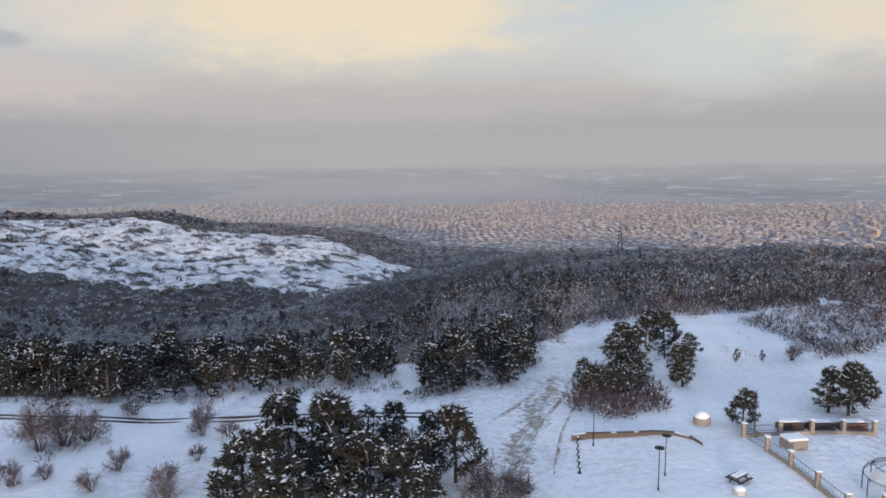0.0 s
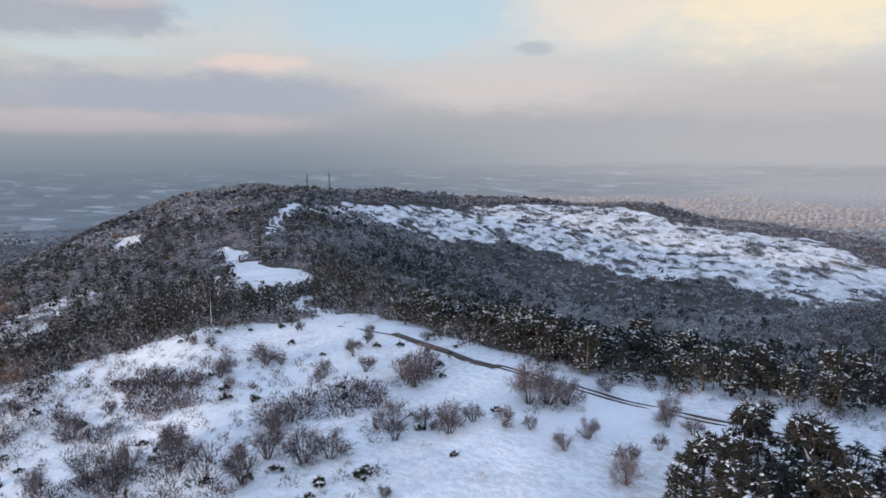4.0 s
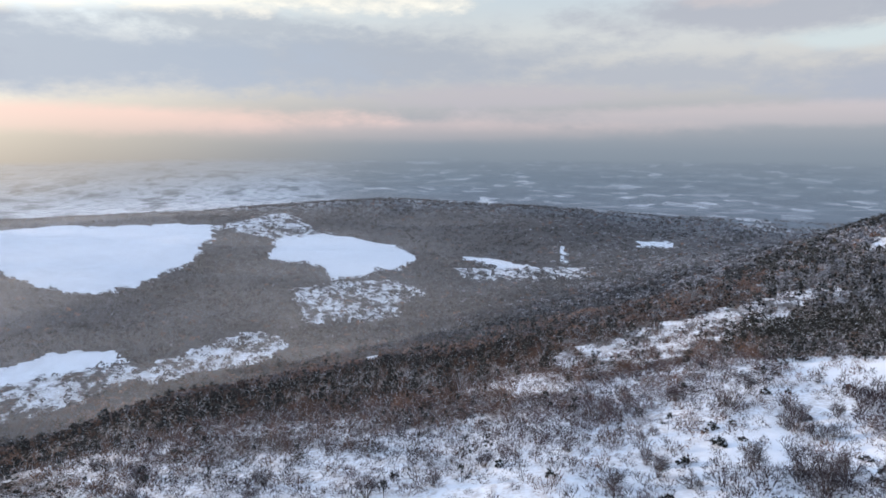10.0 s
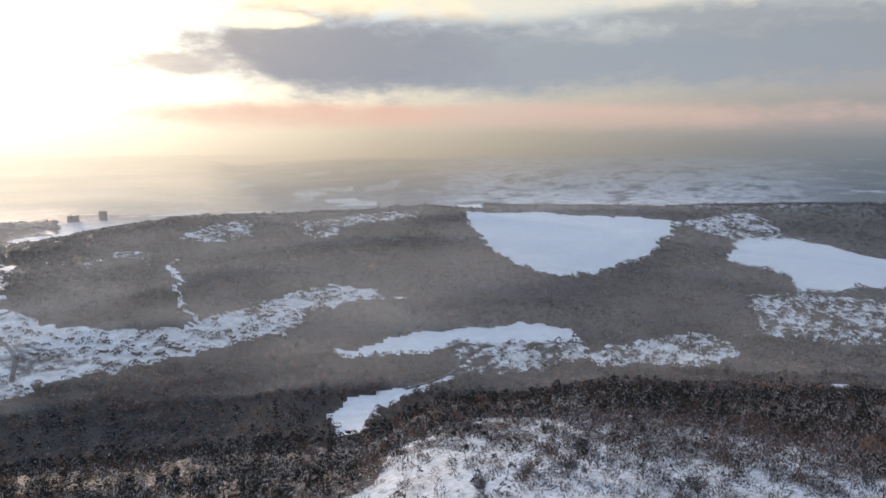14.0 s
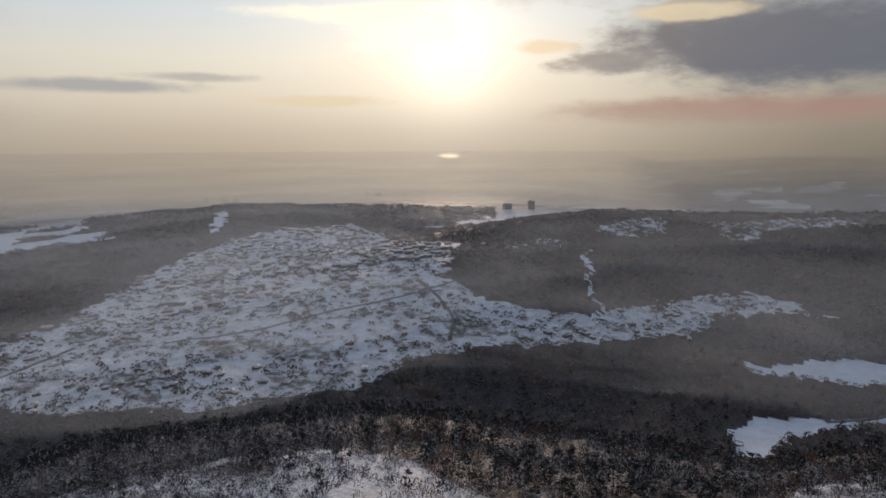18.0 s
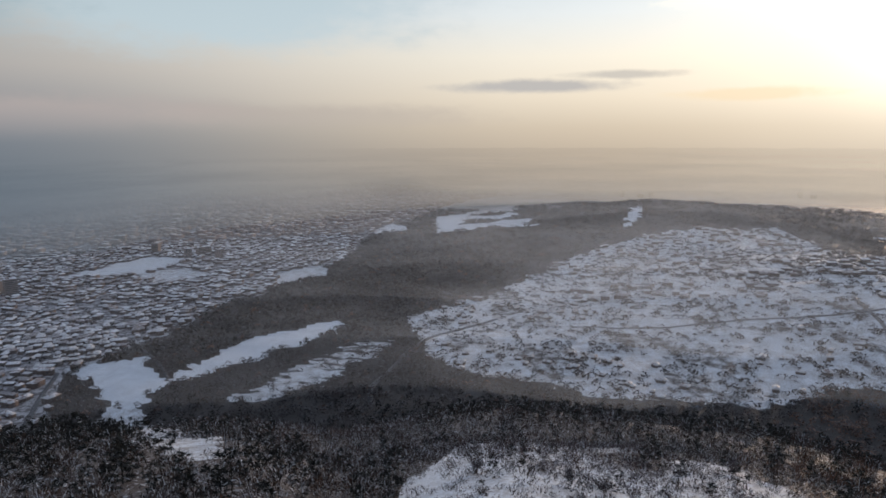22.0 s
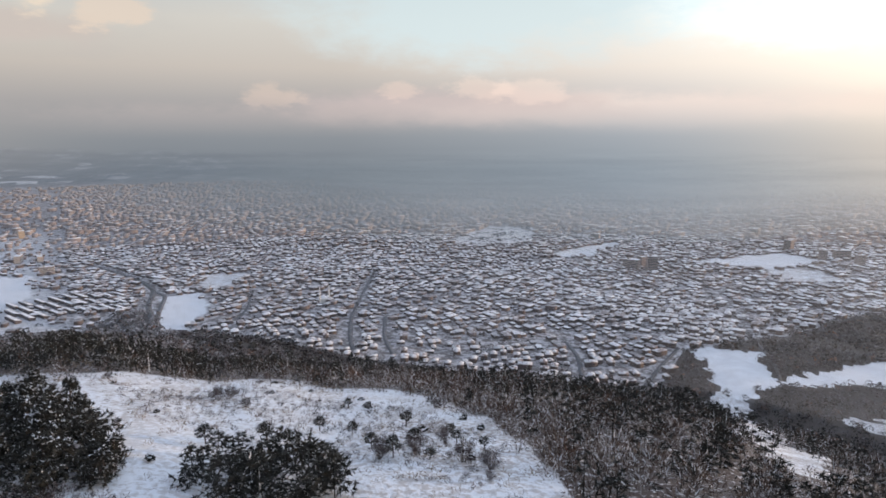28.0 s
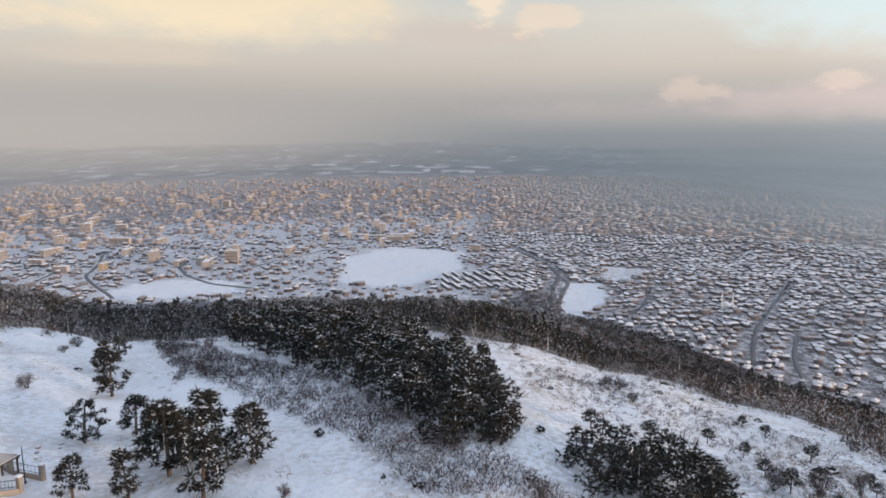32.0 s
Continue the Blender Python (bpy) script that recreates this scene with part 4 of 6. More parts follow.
def tube(v, f, path, radii, sides=5):
    """A tapered tube along a path, into lists of vertices and triangles."""
    base = len(v)
    for p, r in zip(path, radii):
        for s in range(sides):
            t = 6.283 * s / sides
            v.append((p[0] + r * math.cos(t), p[1] + r * math.sin(t), p[2] + 0.3 * r * math.sin(t + 1)))
    for k in range(len(path) - 1):
        for s in range(sides):
            a, b = base + k * sides + s, base + k * sides + (s + 1) % sides
            f += [(a, b, b + sides), (a, b + sides, a + sides)]


def pine_tree(rng, tall, wide, clumps, low=0.14):
    """A black pine: bent trunk, limbs, needle tufts at their ends and snow on some of them."""
    thing = new("pine_tree")
    bend = rng.normal(0, 0.25, 2)
    axis = [np.array([bend[0] * q * q, bend[1] * q * q, tall * 0.92 * q]) for q in (0, 0.25, 0.5, 0.75, 1)]
    v, f = [], []
    tube(v, f, [axis[0] - [0, 0, 0.8]] + axis[1:], [0.24, 0.19, 0.15, 0.10, 0.03], 6)
    spots = []
    for c in range(clumps):
        q = rng.uniform(low, 1.0)
        reach = wide * (1 - 0.72 * max(0, q - 0.45) / 0.55) * (0.6 + 0.4 * min(1, (q - low + 0.04) / 0.2)) * rng.uniform(0.25, 1.0) ** 0.6
        t = rng.uniform(0, 6.283)
        root = np.array([bend[0] * q * q, bend[1] * q * q, tall * 0.9 * q])
        tip = root + np.array([math.cos(t) * reach, math.sin(t) * reach, 0.25 * reach * rng.uniform(0.2, 1.2)])
        if c % 3 == 0:
            tube(v, f, [root, (root + tip) / 2 + [0, 0, -0.1], tip], [0.06, 0.045, 0.015], 3)
        spots.append(tip)
    part("trunk", mesh_from("trunk", v, f), M_BARK, thing)
    v, f, sv, sf = [], [], [], []
    for tip in spots:
        size = rng.uniform(0.42, 0.8) * tall / 7.5
        for s in range(34):
            d = rng.normal(0, 1, 3) * (1, 1, 0.6)
            d = d / (np.linalg.norm(d) + 1e-6)
            side = np.cross(d, rng.normal(0, 1, 3))
            side = side / (np.linalg.norm(side) + 1e-6) * size * 0.13
            o = tip + d * size * 0.25
            b = len(v)
            v += [o + side, o - side, o + d * size * rng.uniform(0.6, 1.25)]
            f.append((b, b + 1, b + 2))
        if rng.rand() < 0.5:
            for s in range(rng.randint(2, 6)):
                t, g = rng.uniform(0, 6.283), size * rng.uniform(0.16, 0.36)
                o = tip + np.array([rng.normal(0, 0.35), rng.normal(0, 0.35), 0.45 + rng.uniform(0, 0.25)]) * size
                b = len(sv)
                sv += [o + [math.cos(t + k) * g, math.sin(t + k) * g, rng.normal(0, 0.25) * g] for k in (0, 1.9, 4.0)] + [o + [0, 0, g * 0.45]]
                sf += [(b, b + 1, b + 3), (b + 1, b + 2, b + 3), (b + 2, b, b + 3)]
    part("crown", mesh_from("crown", v, f), M_NEEDLE, thing)
    part("snow_load", mesh_from("snow_load", sv, sf), M_SNOW, thing, "snow lying on the boughs")["kind"] = "stuff"
    return thing


def bare_shrub(rng, tall, wide, stems, name="bare_shrub"):
    """A leafless shrub: stems from one stool, forking into fine frosted twigs."""
    thing = new(name)
    v, f, tv, tf = [], [], [], []
    for s in range(stems):
        t, lean = rng.uniform(0, 6.283), rng.uniform(0.1, 1.0) ** 0.7
        o = np.array([math.cos(t), math.sin(t), 0.0])
        top = o * wide * lean + [0, 0, tall * (1 - 0.6 * lean ** 2.5) * rng.uniform(0.75, 1.0)]
        mid = o * wide * lean * 0.5 + [0, 0, tall * 0.38 * (1 - 0.3 * lean)]
        tube(v, f, [o * 0.15 - [0, 0, 0.3], mid, top], [0.06, 0.04, 0.012], 3)
        for k in range(30):
            q = rng.uniform(0.1, 1.0)
            a = mid + (top - mid) * q
            d = o * rng.uniform(0.0, 0.9) + rng.normal(0, 0.75, 3) + [0, 0, 0.45]
            b = a + d / np.linalg.norm(d) * tall * rng.uniform(0.12, 0.32)
            blade(tv, tf, a, b, 0.022, rng)
            for _ in range(3):
                c = a + (b - a) * rng.uniform(0.3, 0.9)
                blade(tv, tf, c, c + (d / np.linalg.norm(d) + rng.normal(0, 0.6, 3)) * tall * 0.12, 0.02, rng)
    part("stem", mesh_from("stem", v, f), M_BARK, thing)
    part("brushwood", mesh_from("brushwood", tv, tf), M_BRUSH, thing, "fine grey-brown frosted twigs")
    return thing


def juniper(rng):
    thing = new("juniper_bush")
    v, f, sv, sf = [], [], [], []
    for c in range(16):
        t, r = rng.uniform(0, 6.283), rng.uniform(0, 0.8)
        o = np.array([math.cos(t) * r, math.sin(t) * r, 0.25 + 0.5 * (1 - r) * rng.uniform(0.6, 1.2)])
        for s in range(12):
            d = rng.normal(0, 1, 3) + [0, 0, 0.5]
            blade(v, f, o, o + d / np.linalg.norm(d) * rng.uniform(0.3, 0.55), 0.10, rng)
        if rng.rand() < 0.2:
            b = len(sv)
            sv.append(o + [0, 0, 0.36])
            for s in range(5):
                sv.append(o + [math.cos(1.257 * s) * 0.17, math.sin(1.257 * s) * 0.17, 0.27])
            sf += [(b, b + 1 + s, b + 1 + (s + 1) % 5) for s in range(5)]
    part("foliage", mesh_from("foliage", v, f), M_NEEDLE, thing)
    part("snow_load", mesh_from("snow_load", sv, sf), M_SNOW, thing, "snow lying on the bush")["kind"] = "stuff"
    return thing


GROW = np.random.RandomState(11)
MASTERS = {
    "pine": [pine_tree(GROW, h, w, n) for h, w, n in ((7.5, 2.5, 74), (8.4, 2.9, 86), (6.4, 2.5, 66), (7.8, 2.1, 66), (5.4, 2.6, 60))],
    "small_conifer": [pine_tree(GROW, 5.0, 1.3, 40)],
    "round_pine": [pine_tree(GROW, 7.0, 3.3, 74, 0.45), pine_tree(GROW, 6.4, 3.6, 70, 0.5)],
    "big_shrub": [bare_shrub(GROW, 5.2, 3.2, 22, "bare_tree"), bare_shrub(GROW, 4.8, 2.9, 20, "bare_tree")],
    "shrub": [bare_shrub(GROW, h, w, n) for h, w, n in ((3.6, 1.9, 13), (3.2, 2.1, 14), (4.2, 1.7, 11), (2.8, 2.0, 13))],
    "low_juniper": [juniper(GROW) for _ in range(3)]}
TAGS = {
    "pine": ("dark green black pine dusted with snow on the hilltop", "pine", "hilltop pines"),
    "round_pine": ("small round dark pine standing alone on the snowy dome", "pine", "lone pines of the dome"),
    "small_conifer": ("small frosted conifer standing alone in the snow", "conifer", ""),
    "big_shrub": ("many-stemmed bare tree standing in open snow", "tree", "bare hilltop trees"),
    "shrub": ("leafless grey-brown shrub rising out of the snow", "shrub", "bare shrubs in the snow"),
    "low_juniper": ("low dark evergreen bush half buried in snow", "bush", "low evergreen bushes")}
USED = {k: 0 for k in MASTERS}


def plant(kind, x, y, size):
    z = float(height(np.array([x]), np.array([y]))[0])
    masters = MASTERS[kind]
    g = size * GROW.uniform(0.72, 1.25)
    m = pose(x, y, z - 0.05, GROW.normal(0, 1.5), GROW.normal(0, 1.5), GROW.uniform(0, 360))
    k = USED[kind]
    USED[kind] += 1
    if k < len(masters):
        ob = masters[k]
        ob.matrix_basis = m
    else:
        ob = copy_thing(masters[GROW.randint(len(masters))], m)
    ob.scale = (g * GROW.uniform(0.9, 1.1), g * GROW.uniform(0.9, 1.1), g)
    label, category, group = TAGS[kind]
    return tagged(ob, label, category, group)


SCRUB, MORE_PINES = [], []


def stand(kind, gap, size, *corners):
    """Fills a plan of (azimuth, distance) corners with plants about a gap apart."""
    px, py = zip(*(xy(a, d) for a, d in corners))
    count = int((max(px) - min(px)) * (max(py) - min(py)) / gap ** 2 * 2.2)
    qx, qy = GROW.uniform(min(px), max(px), count), GROW.uniform(min(py), max(py), count)
    ok = inside(qx, qy, corners)
    kept = []
    for x, y in zip(qx[ok], qy[ok]):
        if all((x - a) ** 2 + (y - b) ** 2 > (gap * 0.72) ** 2 for a, b in kept):
            kept.append((x, y))
    for x, y in kept:
        if kind == "scrub":
            SCRUB.append((x, y, size))
        elif USED["pine"] < 270:
            plant(kind, x, y, size)
        else:
            MORE_PINES.append((x, y, size))


def spots(kind, size, *places):
    for a, d in places:
        x, y = xy(a, d)
        plant(kind, float(x), float(y), size)


stand("pine", 4.2, 1.0, (34.2, 120), (22.8, 116), (12.0, 112), (4.2, 112), (4.2, 124), (11.9, 128), (22.7, 134), (34.1, 138))
stand("pine", 4.6, 1.0, (3.3, 100), (355.4, 108), (351.5, 130), (354.4, 138), (1.3, 120))
stand("pine", 4.9, 1.12, (19.6, 64), (16.5, 80), (13.1, 86), (4.4, 84), (358.6, 74), (357.9, 60), (9.6, 56))
stand("pine", 5.5, 0.9, (346.5, 126), (343.6, 144), (339.1, 134), (338.4, 114), (342.6, 106))
stand("pine", 4.4, 0.95, (43.5, 148), (33.9, 132), (30.9, 114), (23.6, 108), (24.1, 118), (32.9, 146), (41.1, 170))
stand("pine", 3.6, 0.85, (304.6, 206), (300.3, 238), (295.2, 200), (285.3, 136), (280.2, 98), (280.8, 82), (288.4, 88), (295.6, 112), (301.3, 144), (304.8, 156))
stand("pine", 3.4, 0.8, (276.0, 86), (271.7, 94), (264.6, 90), (261.8, 76), (268.7, 70), (273.3, 78))
stand("pine", 3.6, 0.8, (288.3, 130), (285.6, 122), (282.0, 98), (281.4, 82), (285.4, 80), (289.0, 84))
stand("pine", 4.0, 0.8, (277.2, 84), (270.4, 92), (263.2, 80), (262.2, 74), (273.0, 72))
stand("pine", 5.0, 0.85, (64.4, 172), (54.4, 184), (50.2, 212), (50.3, 256), (56.8, 194), (64.5, 190))
stand("scrub", 1.5, 1.0, (310.9, 190), (305.7, 154), (296.5, 120), (290.0, 92), (280.1, 76), (272.9, 70), (288.3, 66), (295.4, 86), (306.0, 118), (310.0, 144))
stand("scrub", 1.3, 1.5, (349.0, 98), (348.8, 110), (346.7, 122), (342.6, 110), (341.2, 98), (344.8, 94))
stand("scrub", 1.5, 1.35, (65.8, 134), (63.1, 132), (59.6, 114), (60.1, 102), (63.1, 104), (65.1, 112))
stand("scrub", 1.5, 1.3, (53.7, 96), (50.4, 101), (45.2, 100), (45.1, 91), (49.2, 88), (53.2, 88))
stand("scrub", 1.5, 1.4, (44.1, 112), (40.7, 116), (39.6, 106), (42.7, 100))
stand("scrub", 2.1, 1.2, (75.0, 92), (68.1, 90), (59.1, 82), (59.1, 66), (68.2, 68), (75.1, 72))
stand("scrub", 2.4, 1.1, (91.8, 132), (85.3, 164), (78.5, 190), (70.9, 182), (69.9, 152), (76.7, 134), (81.5, 116), (89.1, 100), (94.3, 110))
stand("scrub", 3.4, 0.9, (100, 70), (92, 120), (78, 140), (64, 150), (52, 130), (47, 100), (44, 70), (60, 52), (80, 52))
stand("scrub", 1.9, 0.9, (34, 119), (22, 115), (12, 111), (4, 111), (4, 106), (12, 106), (22, 110), (33, 113))
stand("scrub", 2.2, 1.3, (19, 66), (16, 84), (12, 90), (4, 88), (359, 78), (3, 62))
stand("scrub", 1.8, 1.2, (3, 100), (355.4, 108), (351.5, 130), (354.4, 138), (1.3, 120))
stand("scrub", 2.0, 1.3, (336.3, 168), (330.6, 192), (326.4, 208), (326.2, 154), (330.3, 138), (333.1, 156))
stand("scrub", 1.9, 1.5, (350.6, 170), (342.8, 190), (336.4, 216), (330.6, 232), (330.9, 192), (338.4, 176), (345.0, 170))
stand("scrub", 2.6, 1.0, (128.5, 90), (126.4, 134), (118.4, 252), (107.6, 236), (97.3, 156), (82.7, 134), (82.4, 98), (106.4, 80))
stand("scrub", 2.6, 0.9, (212.0, 182), (204.3, 204), (195.7, 202), (182.7, 146), (175.7, 108), (180.6, 88))
stand("scrub", 2.4, 1.0, (44.7, 100), (41.5, 110), (39.3, 104), (41.4, 98))
stand("scrub", 2.6, 1.0, (33.1, 88), (30.1, 102), (27.0, 102), (27.6, 92))
stand("scrub", 2.3, 0.62, (280.8, 146), (272.3, 156), (258.0, 134), (248.0, 100), (250.5, 76), (267.9, 102), (278.9, 118))
spots("round_pine", 0.42, (274.2, 101), (273.2, 99), (269.2, 101), (267.5, 99), (262.2, 131), (260.4, 124), (261.9, 105), (257.1, 112), (260.2, 96), (258.3, 91), (255.0, 90), (252.6, 100), (250.1, 96), (264.7, 109), (256.4, 98), (253.1, 104))
spots("pine", 1.0, (316.5, 96), (312.8, 98), (310.6, 80), (308.1, 82), (305.9, 80), (303.9, 80), (313.8, 76), (308.1, 72), (317.7, 78), (314.3, 122), (314.7, 144), (313.5, 156), (311.0, 90))
spots("pine", 0.85, (347.4, 104), (346.2, 109), (344.6, 103), (345.4, 114), (343.5, 110), (348.0, 112))
spots("pine", 0.55, (335.4, 94))
spots("pine", 0.8, (329.5, 106), (328.2, 106), (327.3, 114))
spots("small_conifer", 0.6, (336.1, 132), (334.2, 134))
spots("big_shrub", 1.05, (32.0, 94), (30.4, 95), (28.9, 96))
spots("big_shrub", 0.85, (78.2, 130), (68.3, 90), (65.6, 88), (72.3, 90), (62.4, 86), (23.7, 72))
spots("big_shrub", 1.5, (355.8, 64))
spots("shrub", 1.1, (354.1, 66))
spots("shrub", 1.0, (54.4, 88), (56.6, 76), (43.9, 85), (38.8, 85), (41.2, 84), (57.7, 116), (54.8, 122), (74.9, 122), (69.5, 116), (79.4, 86), (61.9, 88), (66.9, 84), (61.8, 82), (56.8, 72), (54.5, 86), (43.8, 80), (42.1, 100), (58.3, 114), (54.6, 120), (50.4, 106), (69.3, 110), (54.8, 78), (51.8, 76), (49.5, 76), (39.0, 82), (36.9, 86))
spots("shrub", 0.8, (20.4, 94), (18.4, 92), (23.7, 76), (21.0, 84), (26.9, 84), (28.8, 78), (34.1, 84), (25.4, 106), (332.2, 136))
spots("shrub", 0.9, (281.6, 86), (306.8, 164), (309.5, 156))
spots("low_juniper", 1.0, (45.3, 124), (39.7, 104), (66.1, 138), (61.2, 152), (58.5, 160), (68.0, 144), (54.2, 74), (46.4, 72), (59.8, 74), (64.5, 96), (58.0, 102), (48.5, 100), (55.8, 100), (70.9, 152), (63.3, 90), (52.4, 132), (34.8, 90))

# loose shrubs and bushes over the open snow
qx, qy = sown(48, 200, 7.6)
for x, y in zip(qx, qy):
    a = math.degrees(math.atan2(-x, y)) % 360
    d = math.hypot(x, y)
    if d > float(around(np.array([a]), OPEN_SNOW, 1)[0]) - 4 or a > 322 or a < 30 and d < 80:
        continue
    u = GROW.rand() * (1.0 if 36 < a < 104 else 2.7)
    if u < 0.30:
        plant("shrub", float(x), float(y), GROW.uniform(0.35, 0.95))
    elif u < 0.62:
        plant("low_juniper", float(x), float(y), GROW.uniform(0.6, 1.1))


scrub_kinds = [brush(GROW, 60, 1.6, 1.2, 0.05, 0.6) for _ in range(6)]
q = np.array(SCRUB)
ob = scatter("bare_scrub", scrub_kinds, q[:, 0], q[:, 1], q[:, 2] * GROW.uniform(0.55, 1.25, len(q)), [M_BRUSH])
tagged(ob, "low bare pinkish-grey scrub poking through snow", "scrub", kind="stuff")
if MORE_PINES:
    q = np.array(MORE_PINES)
    rich = [ragged_pine(GROW, 46, h_, 2.3) for h_ in (5.2, 6.4, 4.4, 5.8, 6.8, 3.8)]
    tagged(scatter("pine_thicket", rich, q[:, 0], q[:, 1], q[:, 2] * GROW.uniform(0.8, 1.2, len(q)), [M_NEEDLE]), "dense thicket of dark snow-dusted pines", "pines", kind="stuff")
# heath and thorn over the flanks that face the sun
x, y = sown(56, 225, 2.7, 64, 214)
wood, _, _ = land_cover(x, y)
az, r = np.degrees(np.arctan2(-x, y)), np.hypot(x, y)
az = az % 360
lush = 0.2 + 0.3 * smooth((az - 105) / 20) + 0.5 * smooth((az - 70) / 40) * smooth((r - 60) / 60) + 0.35 * waves(x, y, 40, 83) + 0.3 * smooth((az - 140) / 15)
ok = RNG.rand(len(x)) < np.clip(lush, 0.02, 0.85)
tagged(scatter("thorn_heath", [brush(GROW, 40, 1.3, 1.0, 0.045, 0.5) for _ in range(6)], x[ok], y[ok], RNG.uniform(0.55, 1.5, ok.sum()), [M_TWIG]), "dark thorny heath growing through thin snow", "scrub", kind="stuff")
# reddish brush thickening towards the slope that falls to the valley
x, y = sown(70, 225, 3.0, 56, 132)
az, r = np.degrees(np.arctan2(-x, y)) % 360, np.hypot(x, y)
full = 0.8 * smooth((r - 78) / 55) * smooth((az - 58) / 18) * smooth((132 - az) / 16) + 0.3 * waves(x, y, 36, 84) - 0.05
ok = RNG.rand(len(x)) < np.clip(full, 0.0, 0.8)
tagged(scatter("russet_heath", [brush(GROW, 46, 1.6, 1.15, 0.05, 0.6) for _ in range(6)], x[ok], y[ok], RNG.uniform(0.5, 1.5, ok.sum()), [M_RUSSET_NEAR]), "reddish-brown bare brush with snow between", "scrub", kind="stuff")
x, y = sown(150, 470, 3.6, 64, 98)
strip = inside(x, y, ((97, 178), (84, 330), (68, 475), (65, 430), (79, 190), (92, 148)))
ok = strip & (RNG.rand(len(x)) < 0.42 + 0.4 * waves(x, y, 30, 86))
tagged(scatter("strip_heath", [brush(GROW, 30, 1.5, 1.2, 0.07, 0.7) for _ in range(5)], x[ok], y[ok], RNG.uniform(0.6, 1.4, ok.sum()), [M_RUSSET_NEAR]), "rusty brush on the sunlit strip of open slope", "scrub", kind="stuff")
x, y = sown(62, 215, 2.3, 238, 312)
az, r = np.degrees(np.arctan2(-x, y)) % 360, np.hypot(x, y)
ok = (RNG.rand(len(x)) < np.clip(0.16 + 0.5 * waves(x, y, 26, 87) + 0.25 * waves(x, y, 9, 88), 0.02, 0.8)) & (r < around(az, OPEN_SNOW, 1) + 6)
tagged(scatter("dome_heath", [brush(GROW, 34, 0.75, 0.95, 0.032, 0.36) for _ in range(6)], x[ok], y[ok], RNG.uniform(0.4, 1.2, ok.sum()), [M_RUSSET_NEAR]), "low brown heath patches on the snowy dome", "scrub", kind="stuff")
tuft_kinds = [brush(GROW, 22, 0.34, 0.7, 0.025, 0.26) for _ in range(5)]
x, y = sown(40, 330, 3.6)
_, scrub, _ = land_cover(x, y)
thick = waves(x, y, 45, 81) + 0.6 * waves(x, y, 14, 82)
az = np.degrees(np.arctan2(-x, y)) % 360
dome = smooth((az - 236) / 12) * smooth((296 - az) / 10)
ok = (RNG.rand(len(x)) < np.clip(0.10 + 0.35 * thick + 0.45 * dome, 0.02, 0.9)) & ((az > 30) & (az < 320) | (np.hypot(x, y) > 120))
tagged(scatter("dry_tufts", tuft_kinds, x[ok], y[ok], RNG.uniform(0.6, 1.9, ok.sum()) * (1 + 0.3 * dome[ok]), [M_DRY], sink=0.02), "dry grass and weed stalks standing out of the snow", "grass", kind="stuff")
print("plants", USED, len(SCRUB), len(MORE_PINES), ok.sum())

# ---- town and village ----
def house_shape(w, d, h, roof, eave=0.4, hip=0.2):
    """Walls and a snowy roof with eaves; triangles with material 0 (walls) or 1 (roof)."""
    x, y = w / 2, d / 2
    v = [(-x, -y, -2), (x, -y, -2), (x, y, -2), (-x, y, -2), (-x, -y, h), (x, -y, h), (x, y, h), (-x, y, h)]
    f = [(0, 1, 5), (0, 5, 4), (1, 2, 6), (1, 6, 5), (2, 3, 7), (2, 7, 6), (3, 0, 4), (3, 4, 7)]
    X, Y = x + eave, y + eave
    v += [(-X, -Y, h - 0.1), (X, -Y, h - 0.1), (X, Y, h - 0.1), (-X, Y, h - 0.1), (-X + w * hip, 0, h + roof), (X - w * hip, 0, h + roof)]
    f += [(8, 9, 13), (8, 13, 12), (10, 11, 12), (10, 12, 13), (9, 10, 13), (11, 8, 12)]
    return np.array(v, float), np.array(f), np.array([0] * 8 + [1] * 6)


def block_shape(w, d, h):
    """A far house no more than a few metres across in the view: walls and a flat white top."""
    x, y = w / 2, d / 2
    v = [(-x, -y, -2), (x, -y, -2), (x, y, -2), (-x, y, -2), (-x, -y, h), (x, -y, h), (x, y, h), (-x, y, h)]
    f = [(0, 1, 5), (0, 5, 4), (1, 2, 6), (1, 6, 5), (2, 3, 7), (2, 7, 6), (3, 0, 4), (3, 4, 7), (4, 5, 6), (4, 6, 7)]
    return np.array(v, float), np.array(f), np.array([0] * 8 + [1] * 2)


def settle(name, x, y, turn, size, kinds, pick, label, walls=M_WALLS):
    z = height(x, y)
    vs, fs, ms, base = [], [], [], 0
    for k, (v, f, m) in enumerate(kinds):
        sel = np.nonzero(pick == k)[0]
        c, s, g = np.cos(turn[sel])[:, None], np.sin(turn[sel])[:, None], size[sel][:, None]
        X = (v[:, 0] * c - v[:, 1] * s) * g + x[sel][:, None]
        Y = (v[:, 0] * s + v[:, 1] * c) * g + y[sel][:, None]
        Z = v[:, 2] * g + z[sel][:, None]
        vs.append(np.stack([X, Y, Z], -1).reshape(-1, 3))
        fs.append((f[None] + (np.arange(len(sel)) * len(v))[:, None, None] + base).reshape(-1, 3))
        ms.append(np.tile(m, len(sel)))
        base += len(sel) * len(v)
    ob = new(name, mesh_from(name, np.vstack(vs), np.vstack(fs), [walls, M_ROOFSNOW], np.concatenate(ms)))
    return tagged(ob, label, "houses", kind="stuff")


